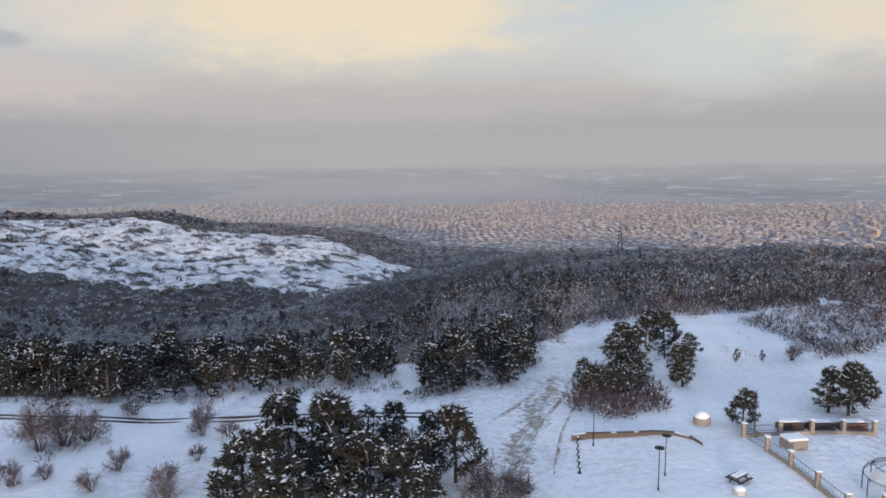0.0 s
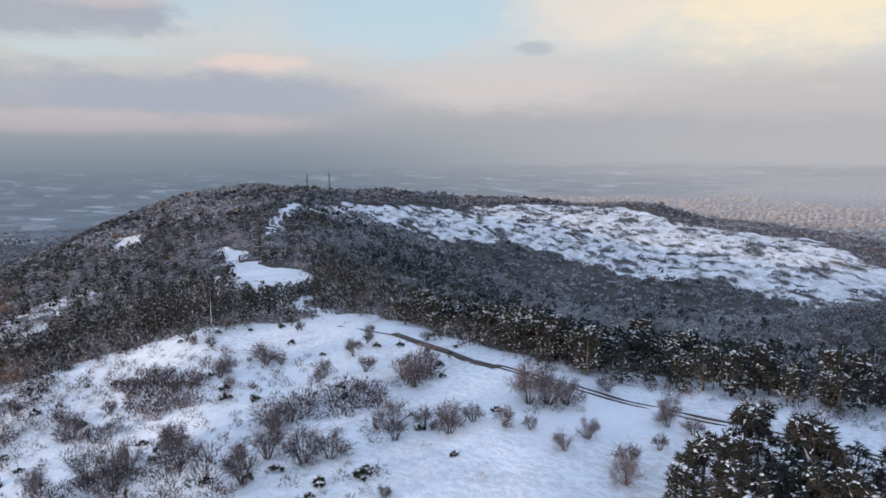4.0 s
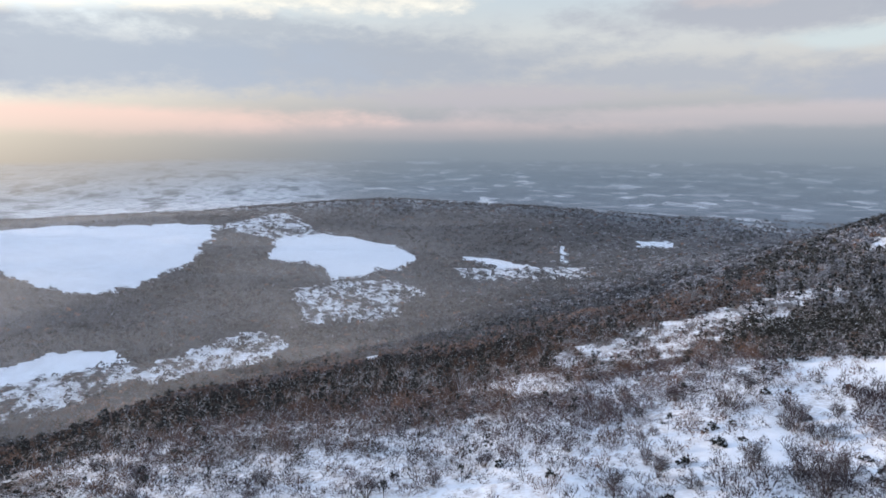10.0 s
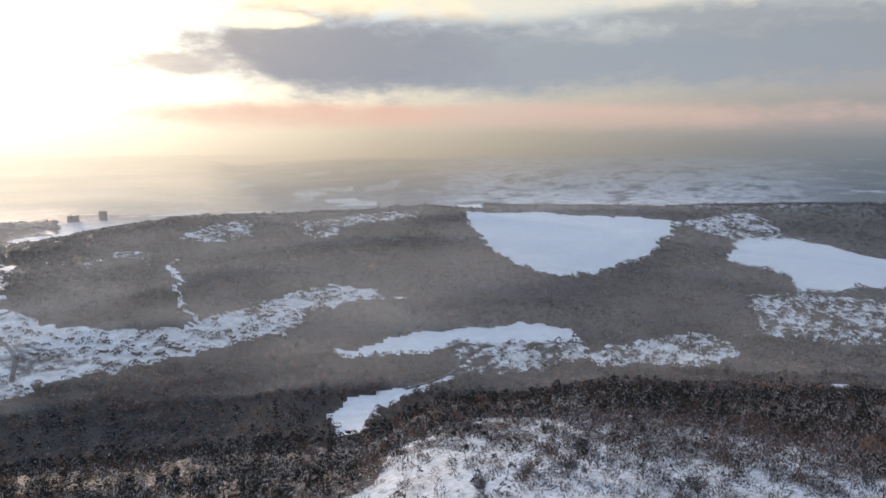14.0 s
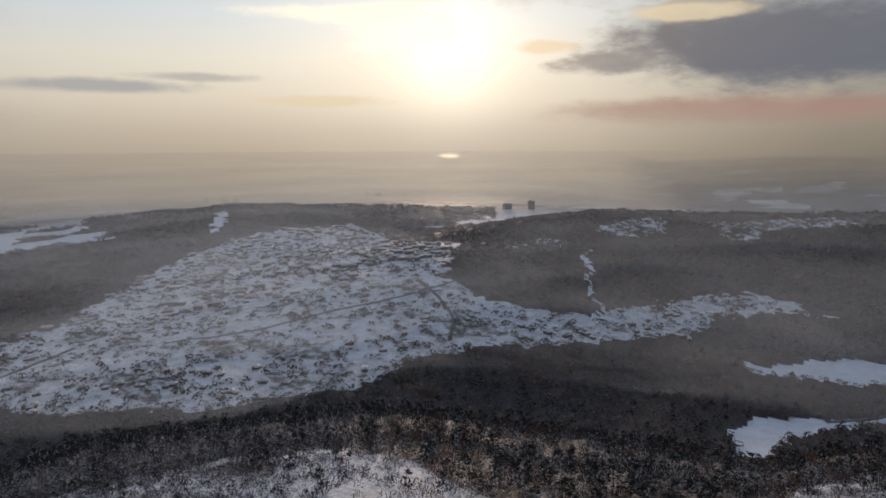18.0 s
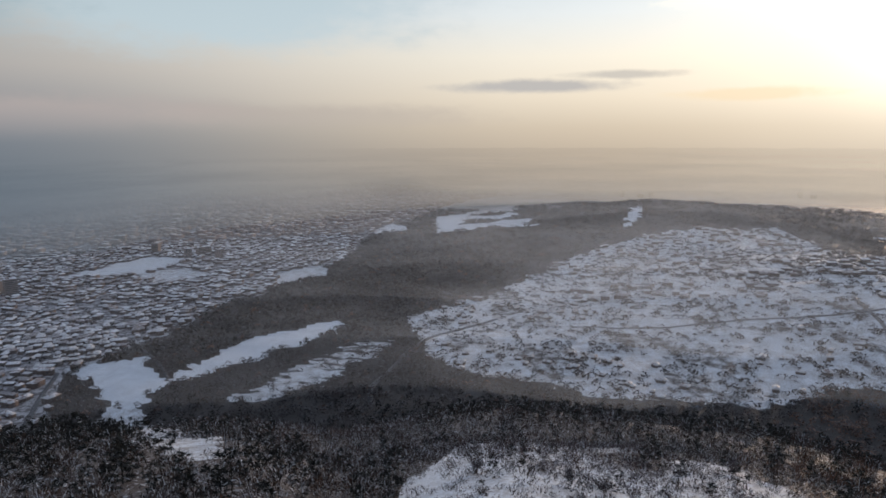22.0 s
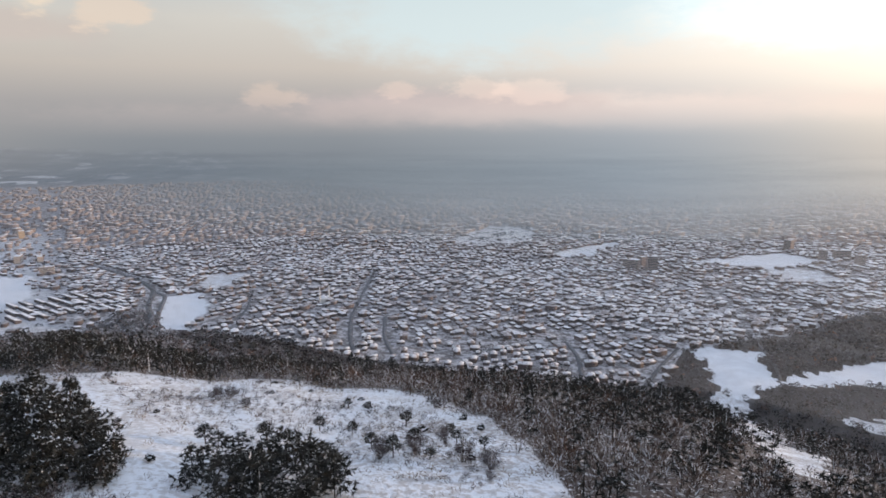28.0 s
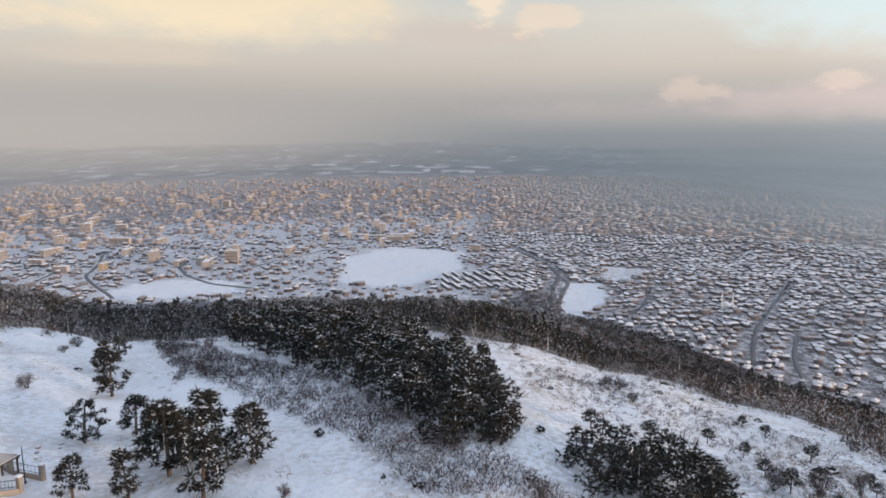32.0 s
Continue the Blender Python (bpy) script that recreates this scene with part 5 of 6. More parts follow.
SIZES = ((11, 8, 3.6, 2.0), (9.5, 7.5, 5.0, 1.8), (13, 7.5, 3.2, 1.8), (8, 6.5, 2.8, 1.6), (14, 8.5, 5.4, 1.6))
HOUSES = [house_shape(*q) for q in SIZES]
BLOCKS = [block_shape(*q) for q in ((12, 8, 4.5), (10, 8, 5.5), (15, 8, 4.0), (9, 7, 3.5), (18, 9, 7.0))]
# streets: width, then azimuth and distance along them
STREETS = []


def street(wide, *line):
    STREETS.append((wide, [tuple(float(q) for q in xy(a, d)) for a, d in line]))


street(11, (278.1, 404), (277.5, 774), (277.8, 860), (277.2, 938), (277.9, 994), (279.3, 1075), (281.1, 1155))
street(9, (277.4, 938), (276.4, 908), (277.1, 814), (277.4, 746))
street(6, (259.6, 990), (260.7, 844), (261.7, 732), (261.8, 624))
street(7, (243.1, 644), (242.1, 604), (241.7, 552))
street(5, (269.7, 900), (270.2, 808), (271.1, 754))
street(5, (229.5, 746), (228.1, 684), (226.8, 622), (226.3, 580))
street(7, (261.6, 750), (261.9, 674), (261.6, 610))
street(7, (258.8, 732), (258.9, 656), (258.1, 590))
street(6, (237.0, 516), (235.5, 586), (234.0, 652))
street(7, (209.7, 464), (210.1, 494), (208.2, 534), (206.6, 590), (204.7, 638), (198.7, 714))
street(6, (192.5, 678), (185.9, 678), (179.1, 702), (172.3, 736), (168.5, 758))
street(6, (138.8, 502), (135.5, 530), (133.9, 562), (134.2, 598), (135.6, 612))
street(6, (171.6, 780), (169.8, 718), (168.4, 654), (168.9, 600))
street(8, (313.6, 904), (314.9, 1005), (315.4, 1065), (314.4, 1155), (314.1, 1235))
street(8, (302.1, 890), (306.1, 934), (308.2, 1010), (308.6, 1075), (309.8, 1150))
street(6, (318.7, 1050), (316.1, 1170), (312.6, 1220), (309.3, 1275))
street(6, (304.2, 1025), (300.5, 1100), (295.9, 1195), (291.3, 1275))


def on_street(x, y, extra=0.0):
    hit = np.zeros(len(x), bool)
    for wide, line in STREETS:
        hit |= near_line(x, y, line, wide / 2 + extra) > 0
    return hit


def ribbon(name, line, wide, lift, mat, label):
    """A road laid over the ground along a line of points."""
    pts = []
    for (x0, y0), (x1, y1) in zip(line, line[1:]):
        k = max(1, int(math.hypot(x1 - x0, y1 - y0) / 8))
        pts += [(x0 + (x1 - x0) * q / k, y0 + (y1 - y0) * q / k) for q in range(k)]
    pts = np.array(pts + [line[-1]])
    for _ in range(4):
        pts[1:-1] = (pts[:-2] + pts[2:] + 2 * pts[1:-1]) / 4
    d = np.gradient(pts, axis=0)
    d = d / np.linalg.norm(d, axis=1)[:, None]
    side = np.stack([-d[:, 1], d[:, 0]], -1) * wide / 2
    l, r = pts + side, pts - side
    z = np.maximum(height(l[:, 0], l[:, 1]), height(r[:, 0], r[:, 1])) + lift
    m = len(pts)
    v = np.concatenate([np.column_stack([l, z]), np.column_stack([r, z]), np.column_stack([l, z - 1.5]), np.column_stack([r, z - 1.5])])
    f = [(i + m, i + m + 1, i + 1, i) for i in range(m - 1)] + [(i, i + 1, i + 1 + 2 * m, i + 2 * m) for i in range(m - 1)] + [(i + 3 * m, i + 3 * m + 1, i + m + 1, i + m) for i in range(m - 1)]
    return tagged(new(name, mesh_from(name, v, f, [mat])), label, "road", kind="structure")


for k, (wide, line) in enumerate(STREETS):
    ribbon("road_%d" % (k + 1), line, wide * 0.6, 0.4, M_ASPHALT, "cleared dark road between banks of snow")


# wheel ruts in the snow of the hilltop tracks
TRACK_LINE = ((48.5, 142), (46.1, 140), (43.8, 134), (41.5, 126), (39.2, 118.5), (36.8, 112.5), (34.6, 108.5), (31.9, 106), (27.5, 104), (24.0, 103.5), (20.1, 101), (15.2, 100), (6.3, 96), (-2.5, 94))
for k, (line, wide) in enumerate(((tuple((a, d + 0.8) for a, d in TRACK_LINE), 0.5), (tuple((a, d - 0.9) for a, d in TRACK_LINE[2:]), 0.45),
                                  (((-3, 64), (-5, 76), (-7.5, 98), (-12, 124), (-17, 152), (-21, 178)), 0.5), (((-4.6, 64), (-6.4, 76), (-8.6, 98), (-12.9, 124), (-17.7, 152), (-21.5, 178)), 0.5),
                                  (((-9.5, 66), (-9.5, 80), (-10, 98), (-13.6, 118)), 0.4), (((-2, 86), (-4, 92), (-8, 104), (-9, 112)), 0.6), (((43.8, 134), (41.5, 126), (39.2, 118.5), (36.8, 112.5), (34.8, 109)), 2.0))):
    ribbon("wheel_rut_%d" % (k + 1), [tuple(float(q) for q in xy(a, d)) for a, d in line], wide, 0.05, M_RUT_SOFT if 2 <= k <= 5 else M_RUT, "dark wheel rut pressed into the snowy track")


def lots(spacing, r0, r1):
    """House lots along bending streets."""
    q = np.arange(-r1, r1, spacing)
    gx, gy = (g.ravel() for g in np.meshgrid(q, q * 0.86))
    gx = gx + 40 * waves(gx, gy, 900, 61) + RNG.uniform(-0.2, 0.2, len(gx)) * spacing
    gy = gy + 40 * waves(gx, gy, 900, 62) + RNG.uniform(-0.2, 0.2, len(gx)) * spacing
    r = np.hypot(gx, gy)
    ok = (r > r0) & (r < r1)
    return gx[ok], gy[ok]


def townward(x, y):
    """How closely the houses stand."""
    az = np.degrees(np.arctan2(-x, y)) % 360
    return np.where((az > 283) & (az < 330), 0.42, 0.93) * (0.62 + 0.38 * smooth(0.75 + 0.9 * waves(x, y, 330, 66) + 0.5 * waves(x, y, 120, 65)))


def town_turn(x, y):
    return 0.35 + 0.5 * waves(x, y, 700, 64) + RNG.choice([0, 0, 1.571], len(x)) + RNG.normal(0, 0.08, len(x))


x, y = lots(10.6, 480, 1350)
_, _, town = land_cover(x, y)
ok = (town > 0.6) & (RNG.rand(len(x)) < townward(x, y)) & ~on_street(x, y, 5.0) & (np.abs(((x + 0.3 * y + 30 * waves(x, y, 500, 63)) % 78) - 39) < 35)
x, y = x[ok], y[ok]
# the rows nearest the hill are houses of their own
order = np.argsort(np.hypot(x, y) - around(np.degrees(np.arctan2(-x, y)), TOWN_EDGE, 1) + np.where(np.abs((np.degrees(np.arctan2(-x, y)) % 360) - 250) < 20, 0, 400))
single, rest = order[:190], order[190:]
settle("town_houses", x[rest], y[rest], town_turn(x[rest], y[rest]), RNG.uniform(0.55, 0.88, len(rest)), HOUSES, RNG.randint(0, 5, len(rest)), "close-set small houses with snow-covered roofs in the town")
near_x, near_y = x[single], y[single]
x, y = lots(18.0, 1350, 3000)
_, _, town = land_cover(x, y)
ok = (town > 0.6) & (RNG.rand(len(x)) < townward(x, y) * (0.85 - 0.35 * smooth((np.hypot(x, y) - 1400) / 1600)))
x, y = x[ok], y[ok]
settle("far_houses", x, y, town_turn(x, y), RNG.uniform(0.8, 1.2, len(x)), BLOCKS, RNG.randint(0, 5, len(x)), "distant snow-roofed houses of the town on the plain", M_HAZED_WALL)


def house(w, d, h, roof, rng):
    """A small house: walls, snowy roof with thick eaves, chimney, windows in its long sides."""
    thing = new("house")
    v, f, m = house_shape(w, d, h, roof)
    part("wall", mesh_from("wall", v[:8], f[m == 0]), M_WALLS, thing)
    r = np.array([q for q in v[8:]])
    rv = np.concatenate([r, r[:4] + [0, 0, 0.35], r[4:] + [0, 0, 0.45]])
    rf = [(6, 7, 11), (6, 11, 10), (8, 9, 10), (8, 10, 11), (7, 8, 11), (9, 6, 10), (0, 2, 1), (0, 3, 2)]
    for a, b in ((0, 1), (1, 2), (2, 3), (3, 0)):
        rf += [(a, b, b + 6), (a, b + 6, a + 6)]
    part("roof", mesh_from("roof", rv, rf), M_ROOFSNOW, thing, "snow-covered pitched roof")
    bm = bmesh.new()
    bmesh.ops.create_cube(bm, size=1, matrix=pose(w * 0.2, d * 0.12, h + roof * 0.9) @ Matrix.Diagonal((0.7, 0.7, 1.8, 1)))
    part("chimney", bm, M_TILE, thing)
    for s in (-1, 1):
        bm = bmesh.new()
        bmesh.ops.create_cube(bm, size=1, matrix=pose(-0.2 * w, s * (d / 2 + 0.01), h * 0.55) @ Matrix.Diagonal((1.6, 0.12, 1.3, 1)))
        part("window", bm, M_GLASS, thing)
    return thing


def copies(masters, x, y, turn, sink, label, category, group, size):
    for k in range(len(x)):
        z = float(height(np.array([x[k]]), np.array([y[k]]))[0]) + sink
        m = pose(float(x[k]), float(y[k]), z, 0, 0, math.degrees(turn[k]))
        ob = masters[k] if k < len(masters) else copy_thing(masters[RNG.randint(len(masters))], m)
        ob.matrix_basis = m
        g = float(size[k])
        ob.scale = (g, g, g)
        tagged(ob, label, category, group)


copies([house(*q, RNG) for q in SIZES], near_x, near_y, town_turn(near_x, near_y), 0.0, "small plastered house with a thick snow-covered roof", "house", "houses at the foot of the hill", RNG.uniform(0.55, 0.85, len(near_x)))

# village below the sunny flank: scattered houses and sheds among plots
x, y = sown(480, 1500, 24.0, 150, 208)
jx = inside(x, y, VILLAGE)
ok = jx & (waves(x, y, 210, 67) + 0.5 * waves(x, y, 80, 69) > 0.05) & ~on_street(x, y, 6.0)
x, y = x[ok], y[ok]
far = np.argsort(np.hypot(x, y))
settle("village_houses", x[far[105:]], y[far[105:]], 0.2 + 0.5 * waves(x[far[105:]], y[far[105:]], 500, 68), RNG.uniform(0.7, 1.0, len(far) - 105), HOUSES, RNG.randint(0, 5, len(far) - 105), "scattered low village houses with snowy roofs")
x, y = x[far[:105]], y[far[:105]]
copies([house(8, 6, 2.8, 1.5, RNG), house(11, 6.5, 3.0, 1.5, RNG), house(6, 5, 2.4, 1.2, RNG)], x, y, 0.2 + 0.5 * waves(x, y, 500, 68) + RNG.choice([0, 1.571], len(x)), 0.0, "low village house with a snowy roof among white plots", "house", "village houses", RNG.uniform(0.6, 0.9, len(x)))


def box(name, size, mat, parent, place, label="", bevel=0.0):
    bm = bmesh.new()
    bmesh.ops.create_cube(bm, size=1, matrix=pose(*place) @ Matrix.Diagonal((*size, 1)))
    if bevel:
        bmesh.ops.bevel(bm, geom=bm.edges[:], offset=bevel, segments=2, affect="EDGES")
    return part(name, bm, mat, parent, label)


def apartment_block(w, d, storeys, mat, core=True):
    """A panel block: body, window bands storey by storey on both faces, parapet, snow on the flat roof, stair head."""
    thing = new("apartment_block")
    h = storeys * 2.9 + 1
    box("wall", (w, d, h + 3), mat, thing, (0, 0, h / 2 - 1.5))
    for k in range(storeys):
        for s in (-1, 1):
            box("window_band", (w * 0.94, 0.2, 1.25), M_GLASS, thing, (0, s * (d / 2 + 0.02), 2.2 + 2.9 * k))
    box("parapet", (w + 0.4, d + 0.4, 0.8), mat, thing, (0, 0, h + 0.2))
    box("roof_snow", (w - 0.4, d - 0.4, 0.5), M_SNOW, thing, (0, 0, h + 0.55), "snow on the flat roof")
    if core:
        box("stair_head", (4, d * 0.5, 2.6), mat, thing, (w * 0.2, 0, h + 1.6))
    return thing


flats = [apartment_block(w, d, s, m) for w, d, s, m in ((34, 12, 5, M_PANEL), (24, 12, 8, M_PANEL), (46, 12, 5, M_PANEL), (22, 13, 6, M_OCHRE), (30, 12, 6, M_PANEL))]
fx, fy = [], []
tries = 0
while len(fx) < 108 and tries < 6000:
    tries += 1
    a, d = RNG.uniform(284, 328), RNG.uniform(1080, 2300)
    x, y = (float(q) for q in xy(a, d))
    _, _, town = land_cover(np.array([x]), np.array([y]))
    if town[0] > 0.6 and float(waves(np.array([x]), np.array([y]), 420, 69)[0]) > -0.15 and all((x - p) ** 2 + (y - q) ** 2 > 52 ** 2 for p, q in zip(fx, fy)):
        fx.append(x)
        fy.append(y)
for a, d in ((292.4, 1250), (291.2, 1240), (295, 1280), (293.6, 1262), (286.1, 1265), (284.8, 1255), (289.8, 1300), (306.5, 1060), (308.6, 1090), (304.6, 1085)):
    x, y = xy(a, d)
    fx.append(float(x))
    fy.append(float(y))
fx, fy = np.array(fx), np.array(fy)
copies(flats, fx, fy, 0.25 + RNG.choice([0, 0, 0, 1.571], len(fx)) + RNG.normal(0, 0.1, len(fx)), -0.5, "pale panel apartment block with a snowy flat roof", "apartment block", "apartment blocks of the new quarter", RNG.uniform(0.6, 0.85, len(fx)))
# blocks in the old town and beyond the ridges
gx_, gy_ = (np.array(q) for q in zip(*(xy(a, d) for a, d in ((224.2, 1180), (223.0, 1200), (221.8, 1150), (226.5, 1250), (238.0, 1020), (237.2, 1040), (236.4, 1020), (241, 1300), (229, 1420), (188.6, 2340), (187.2, 2305), (175.7, 2500), (174.8, 2480), (186.4, 2350), (164.0, 1700), (162.0, 1720)))))
copies([apartment_block(18, 13, 9, M_HAZED_WALL), apartment_block(28, 12, 6, M_HAZED_WALL)], gx_, gy_, RNG.uniform(0, 1.5, len(gx_)), -0.5, "lone tall apartment block in the hazy distance", "apartment block", "distant towers", RNG.uniform(0.6, 0.85, len(gx_)))


def terrace(n_units):
    """A row of joined low houses stepping side by side."""
    thing = new("terrace_row")
    for q in range(n_units):
        box("unit", (7, 9, 6 + 0.4 * (q % 2)), M_WALLS, thing, (q * 7.4, 0, 2.0))
        bm = bmesh.new()
        bmesh.ops.create_cube(bm, size=1, matrix=pose(q * 7.4, 0, 5.6 + 0.2 * (q % 2), 14, 0, 0) @ Matrix.Diagonal((7.2, 9.6, 0.5, 1)))
        part("roof", bm, M_SNOW, thing, "snow-covered sloping roof")
    return thing


tx, ty = [], []
for row in range(3):
    for q in range(9):
        x, y = xy(279.4 + 0.9 * q, 862 + 36 * row - 4 * abs(q - 4))
        tx.append(float(x))
        ty.append(float(y))
copies([terrace(5), terrace(6)], np.array(tx), np.array(ty), np.full(27, 0.6), -0.3, "row of joined low houses with white roofs", "terrace", "terraces beside the white field", np.full(27, 0.7))


def mosque():
    thing = new("mosque")
    box("hall", (16, 16, 9), M_WHITE, thing, (0, 0, 4))
    bm = bmesh.new()
    bmesh.ops.create_uvsphere(bm, u_segments=20, v_segments=10, radius=6.2, matrix=pose(0, 0, 8.5))
    part("dome", bm, M_SNOW, thing, "snow-covered dome")
    for s in (-1, 1):
        bm = bmesh.new()
        for z0, z1, r0, r1 in ((0, 24, 1.3, 1.1), (24, 25.2, 1.9, 1.9), (25.2, 30, 1.0, 0.9), (30, 36, 1.1, 0.05)):
            bmesh.ops.create_cone(bm, cap_ends=True, segments=12, radius1=r0, radius2=r1, depth=z1 - z0, matrix=pose(s * 9.5, 9, (z0 + z1) / 2))
        part("minaret", bm, M_WHITE, thing, "slender white minaret")
    return thing


x, y, z = at_ground(264.0, 815)
ob = tagged(mosque(), "white mosque with two slender minarets among snowy roofs", "mosque")
ob.matrix_basis = pose(x, y, z - 0.5, 0, 0, 100)
ob.scale = (0.6, 0.6, 0.6)


def lattice_mast(tall, foot):
    """A steel lattice mast: four legs, rings of struts, top rod."""
    thing = new("radio_mast")
    for sx, sy in ((-1, -1), (1, -1), (1, 1), (-1, 1)):
        v, f = [], []
        tube(v, f, [np.array([sx * foot, sy * foot, -1.0]), np.array([sx * foot * 0.2, sy * foot * 0.2, tall])], [0.22, 0.14], 4)
        part("leg", mesh_from("leg", v, f), M_IRON, thing)
    for k in range(9):
        q, q2 = k / 9, (k + 1) / 9
        w, w2 = foot * (1 - 0.8 * q), foot * (1 - 0.8 * q2)
        v, f = [], []
        c = [(-1, -1), (1, -1), (1, 1), (-1, 1)]
        for i in range(4):
            a, b = c[i], c[(i + 1) % 4]
            tube(v, f, [np.array([a[0] * w, a[1] * w, tall * q]), np.array([b[0] * w2, b[1] * w2, tall * q2])], [0.09, 0.09], 3)
        part("brace", mesh_from("brace", v, f), M_IRON, thing)
    v, f = [], []
    tube(v, f, [np.array([0, 0, tall]), np.array([0, 0, tall * 1.2])], [0.12, 0.05], 4)
    part("rod", mesh_from("rod", v, f), M_IRON, thing)
    return thing


for k, (a, d, tall) in enumerate(((50.7, 955, 26), (48.9, 965, 30), (345.3, 560, 22))):
    x, y, z = at_ground(a, d)
    ob = tagged(lattice_mast(tall, 2.2), "tall steel lattice mast on the wooded ridge", "radio mast", "ridge masts")
    ob.matrix_basis = pose(x, y, z)

# ---- fenced yard and small things on the hilltop ----
def gz(x, y):
    return float(height(np.array([x], float), np.array([y], float))[0])


def rod(name, a, b, r0, r1, mat, parent, sides=8, label=""):
    """A round bar from a to b with capped ends."""
    a, b = Vector(a), Vector(b)
    d = b - a
    bm = bmesh.new()
    m = Matrix.Translation((a + b) / 2) @ d.to_track_quat("Z", "Y").to_matrix().to_4x4()
    bmesh.ops.create_cone(bm, cap_ends=True, segments=sides, radius1=r0, radius2=r1, depth=d.length, matrix=m)
    return part(name, bm, mat, parent, label)


def fence_run(points, label, group):
    """A low wall with square stone posts and iron rails between."""
    thing = tagged(new("yard_fence"), label, "fence", group)
    for (x0, y0), (x1, y1) in zip(points, points[1:]):
        z0, z1 = gz(x0, y0), gz(x1, y1)
        d = Vector((x1 - x0, y1 - y0, z1 - z0))
        ang = math.degrees(math.atan2(d.y, d.x))
        mid = ((x0 + x1) / 2, (y0 + y1) / 2, (z0 + z1) / 2)
        bm = bmesh.new()
        bmesh.ops.create_cube(bm, size=1, matrix=pose(*mid, 0, -math.degrees(math.asin(d.z / d.length)), ang) @ Matrix.Diagonal((d.length, 0.28, 0.9, 1)))
        part("plinth", bm, M_STONE, thing, "snow-edged stone plinth")
        for h in (0.75, 1.5):
            rod("rail", (x0, y0, z0 + h), (x1, y1, z1 + h), 0.03, 0.03, M_IRON, thing, 6)
        for q in range(1, 9):
            u = q / 9
            rod("bar", (x0 + d.x * u, y0 + d.y * u, z0 + d.z * u + 0.45), (x0 + d.x * u, y0 + d.y * u, z0 + d.z * u + 1.52), 0.014, 0.014, M_IRON, thing, 5)
    for x, y in points:
        z = gz(x, y)
        post = box("post", (0.5, 0.5, 2.3), M_STONE, thing, (x, y, z + 0.75), "square buff stone post", 0.03)
        box("cap", (0.66, 0.66, 0.14), M_SNOW, thing, (x, y, z + 1.96), "snow on the post", 0.04)
    return thing


west = [(38.0, 81.8), (38.6, 77.4), (39.2, 73.0), (39.7, 68.4), (40.2, 63.9)]
north = [(42.6, 82.4), (46.8, 82.7), (50.9, 82.9), (55.0, 83.0)]
fence_run([(37.98, 82.4)] + north, "stone-posted iron fence with snow on its plinth", "yard fences")
fence_run(west[1:], "stone-posted iron fence beside the snowy track", "yard fences")
fence_run([(55.0, 78.0), (54.9, 73.4), (54.8, 68.9), (54.6, 64.0)], "stone-posted iron fence at the far side of the yard", "yard fences")
fence_run([(51.4, 63.6), (47.6, 63.6), (43.8, 63.6)], "stone-posted iron fence along the yard's near side", "yard fences")

gate = tagged(new("yard_gate"), "closed dark iron gate between stone posts", "gate")
x0, y0, x1, y1 = 38.0, 81.8, 38.6, 77.7
for h in (0.25, 1.0, 1.75):
    rod("gate_rail", (x0, y0 - 0.4, gz(x0, y0) + h), (x1, y1, gz(x1, y1) + h), 0.035, 0.035, M_IRON, gate, 6)
for q in range(14):
    u = q / 13
    x, y = x0 + (x1 - x0) * u, y0 - 0.4 + (y1 - y0 + 0.4) * u
    rod("gate_bar", (x, y, gz(x, y) + 0.2), (x, y, gz(x, y) + 1.85), 0.018, 0.018, M_IRON, gate, 5)


def street_lamp(x, y, tall, head=True):
    thing = tagged(new("street_lamp"), "slim dark street lamp with a flat disc head" if head else "slim bare dark pole standing in the snow", "street lamp", "hilltop lamps")
    z = gz(x, y)
    rod("base", (x, y, z - 0.2), (x, y, z + 0.35), 0.13, 0.10, M_IRON, thing)
    rod("pole", (x, y, z), (x, y, z + tall), 0.065, 0.045, M_IRON, thing)
    if head:
        bm = bmesh.new()
        for za, zb, ra, rb in ((0.0, 0.10, 0.16, 0.52), (0.10, 0.17, 0.52, 0.50), (0.17, 0.26, 0.50, 0.10)):
            bmesh.ops.create_cone(bm, cap_ends=True, segments=20, radius1=ra, radius2=rb, depth=zb - za, matrix=pose(x, y, z + tall + (za + zb) / 2))
        part("head", bm, M_IRON, thing, "flat round lamp head")
    return thing


street_lamp(22.7, 68.3, 4.6)
street_lamp(24.6, 71.9, 4.6)
street_lamp(18.8, 81.9, 4.2, False)
street_lamp(39.6, 82.9, 6.0, False)
street_lamp(53.4, 65.2, 4.4, False)

# curved earth bank with snow lying on it
line = [(16.4, 84.0), (18.5, 84.6), (21.5, 84.7), (24.5, 84.4), (27.0, 84.3), (29.5, 83.6), (31.2, 82.0), (31.8, 80.0)]
bank = tagged(new("retaining_wall"), "low curved brown earth wall edged with snow", "wall")
bm, prev = bmesh.new(), None
for k, (x, y) in enumerate(line):
    z, w = gz(x, y), 0.35
    h = 0.75 - 0.08 * k
    ring = [bm.verts.new(q) for q in ((x, y - w, z - 0.5), (x, y - w, z + h), (x + 0.1, y + w, z + h), (x + 0.1, y + w, z - 0.5))]
    if prev:
        for i in range(4):
            bm.faces.new((prev[i], prev[(i + 1) % 4], ring[(i + 1) % 4], ring[i]))
    prev = ring
bmesh.ops.recalc_face_normals(bm, faces=bm.faces[:])
part("wall", bm, M_EARTH, bank)
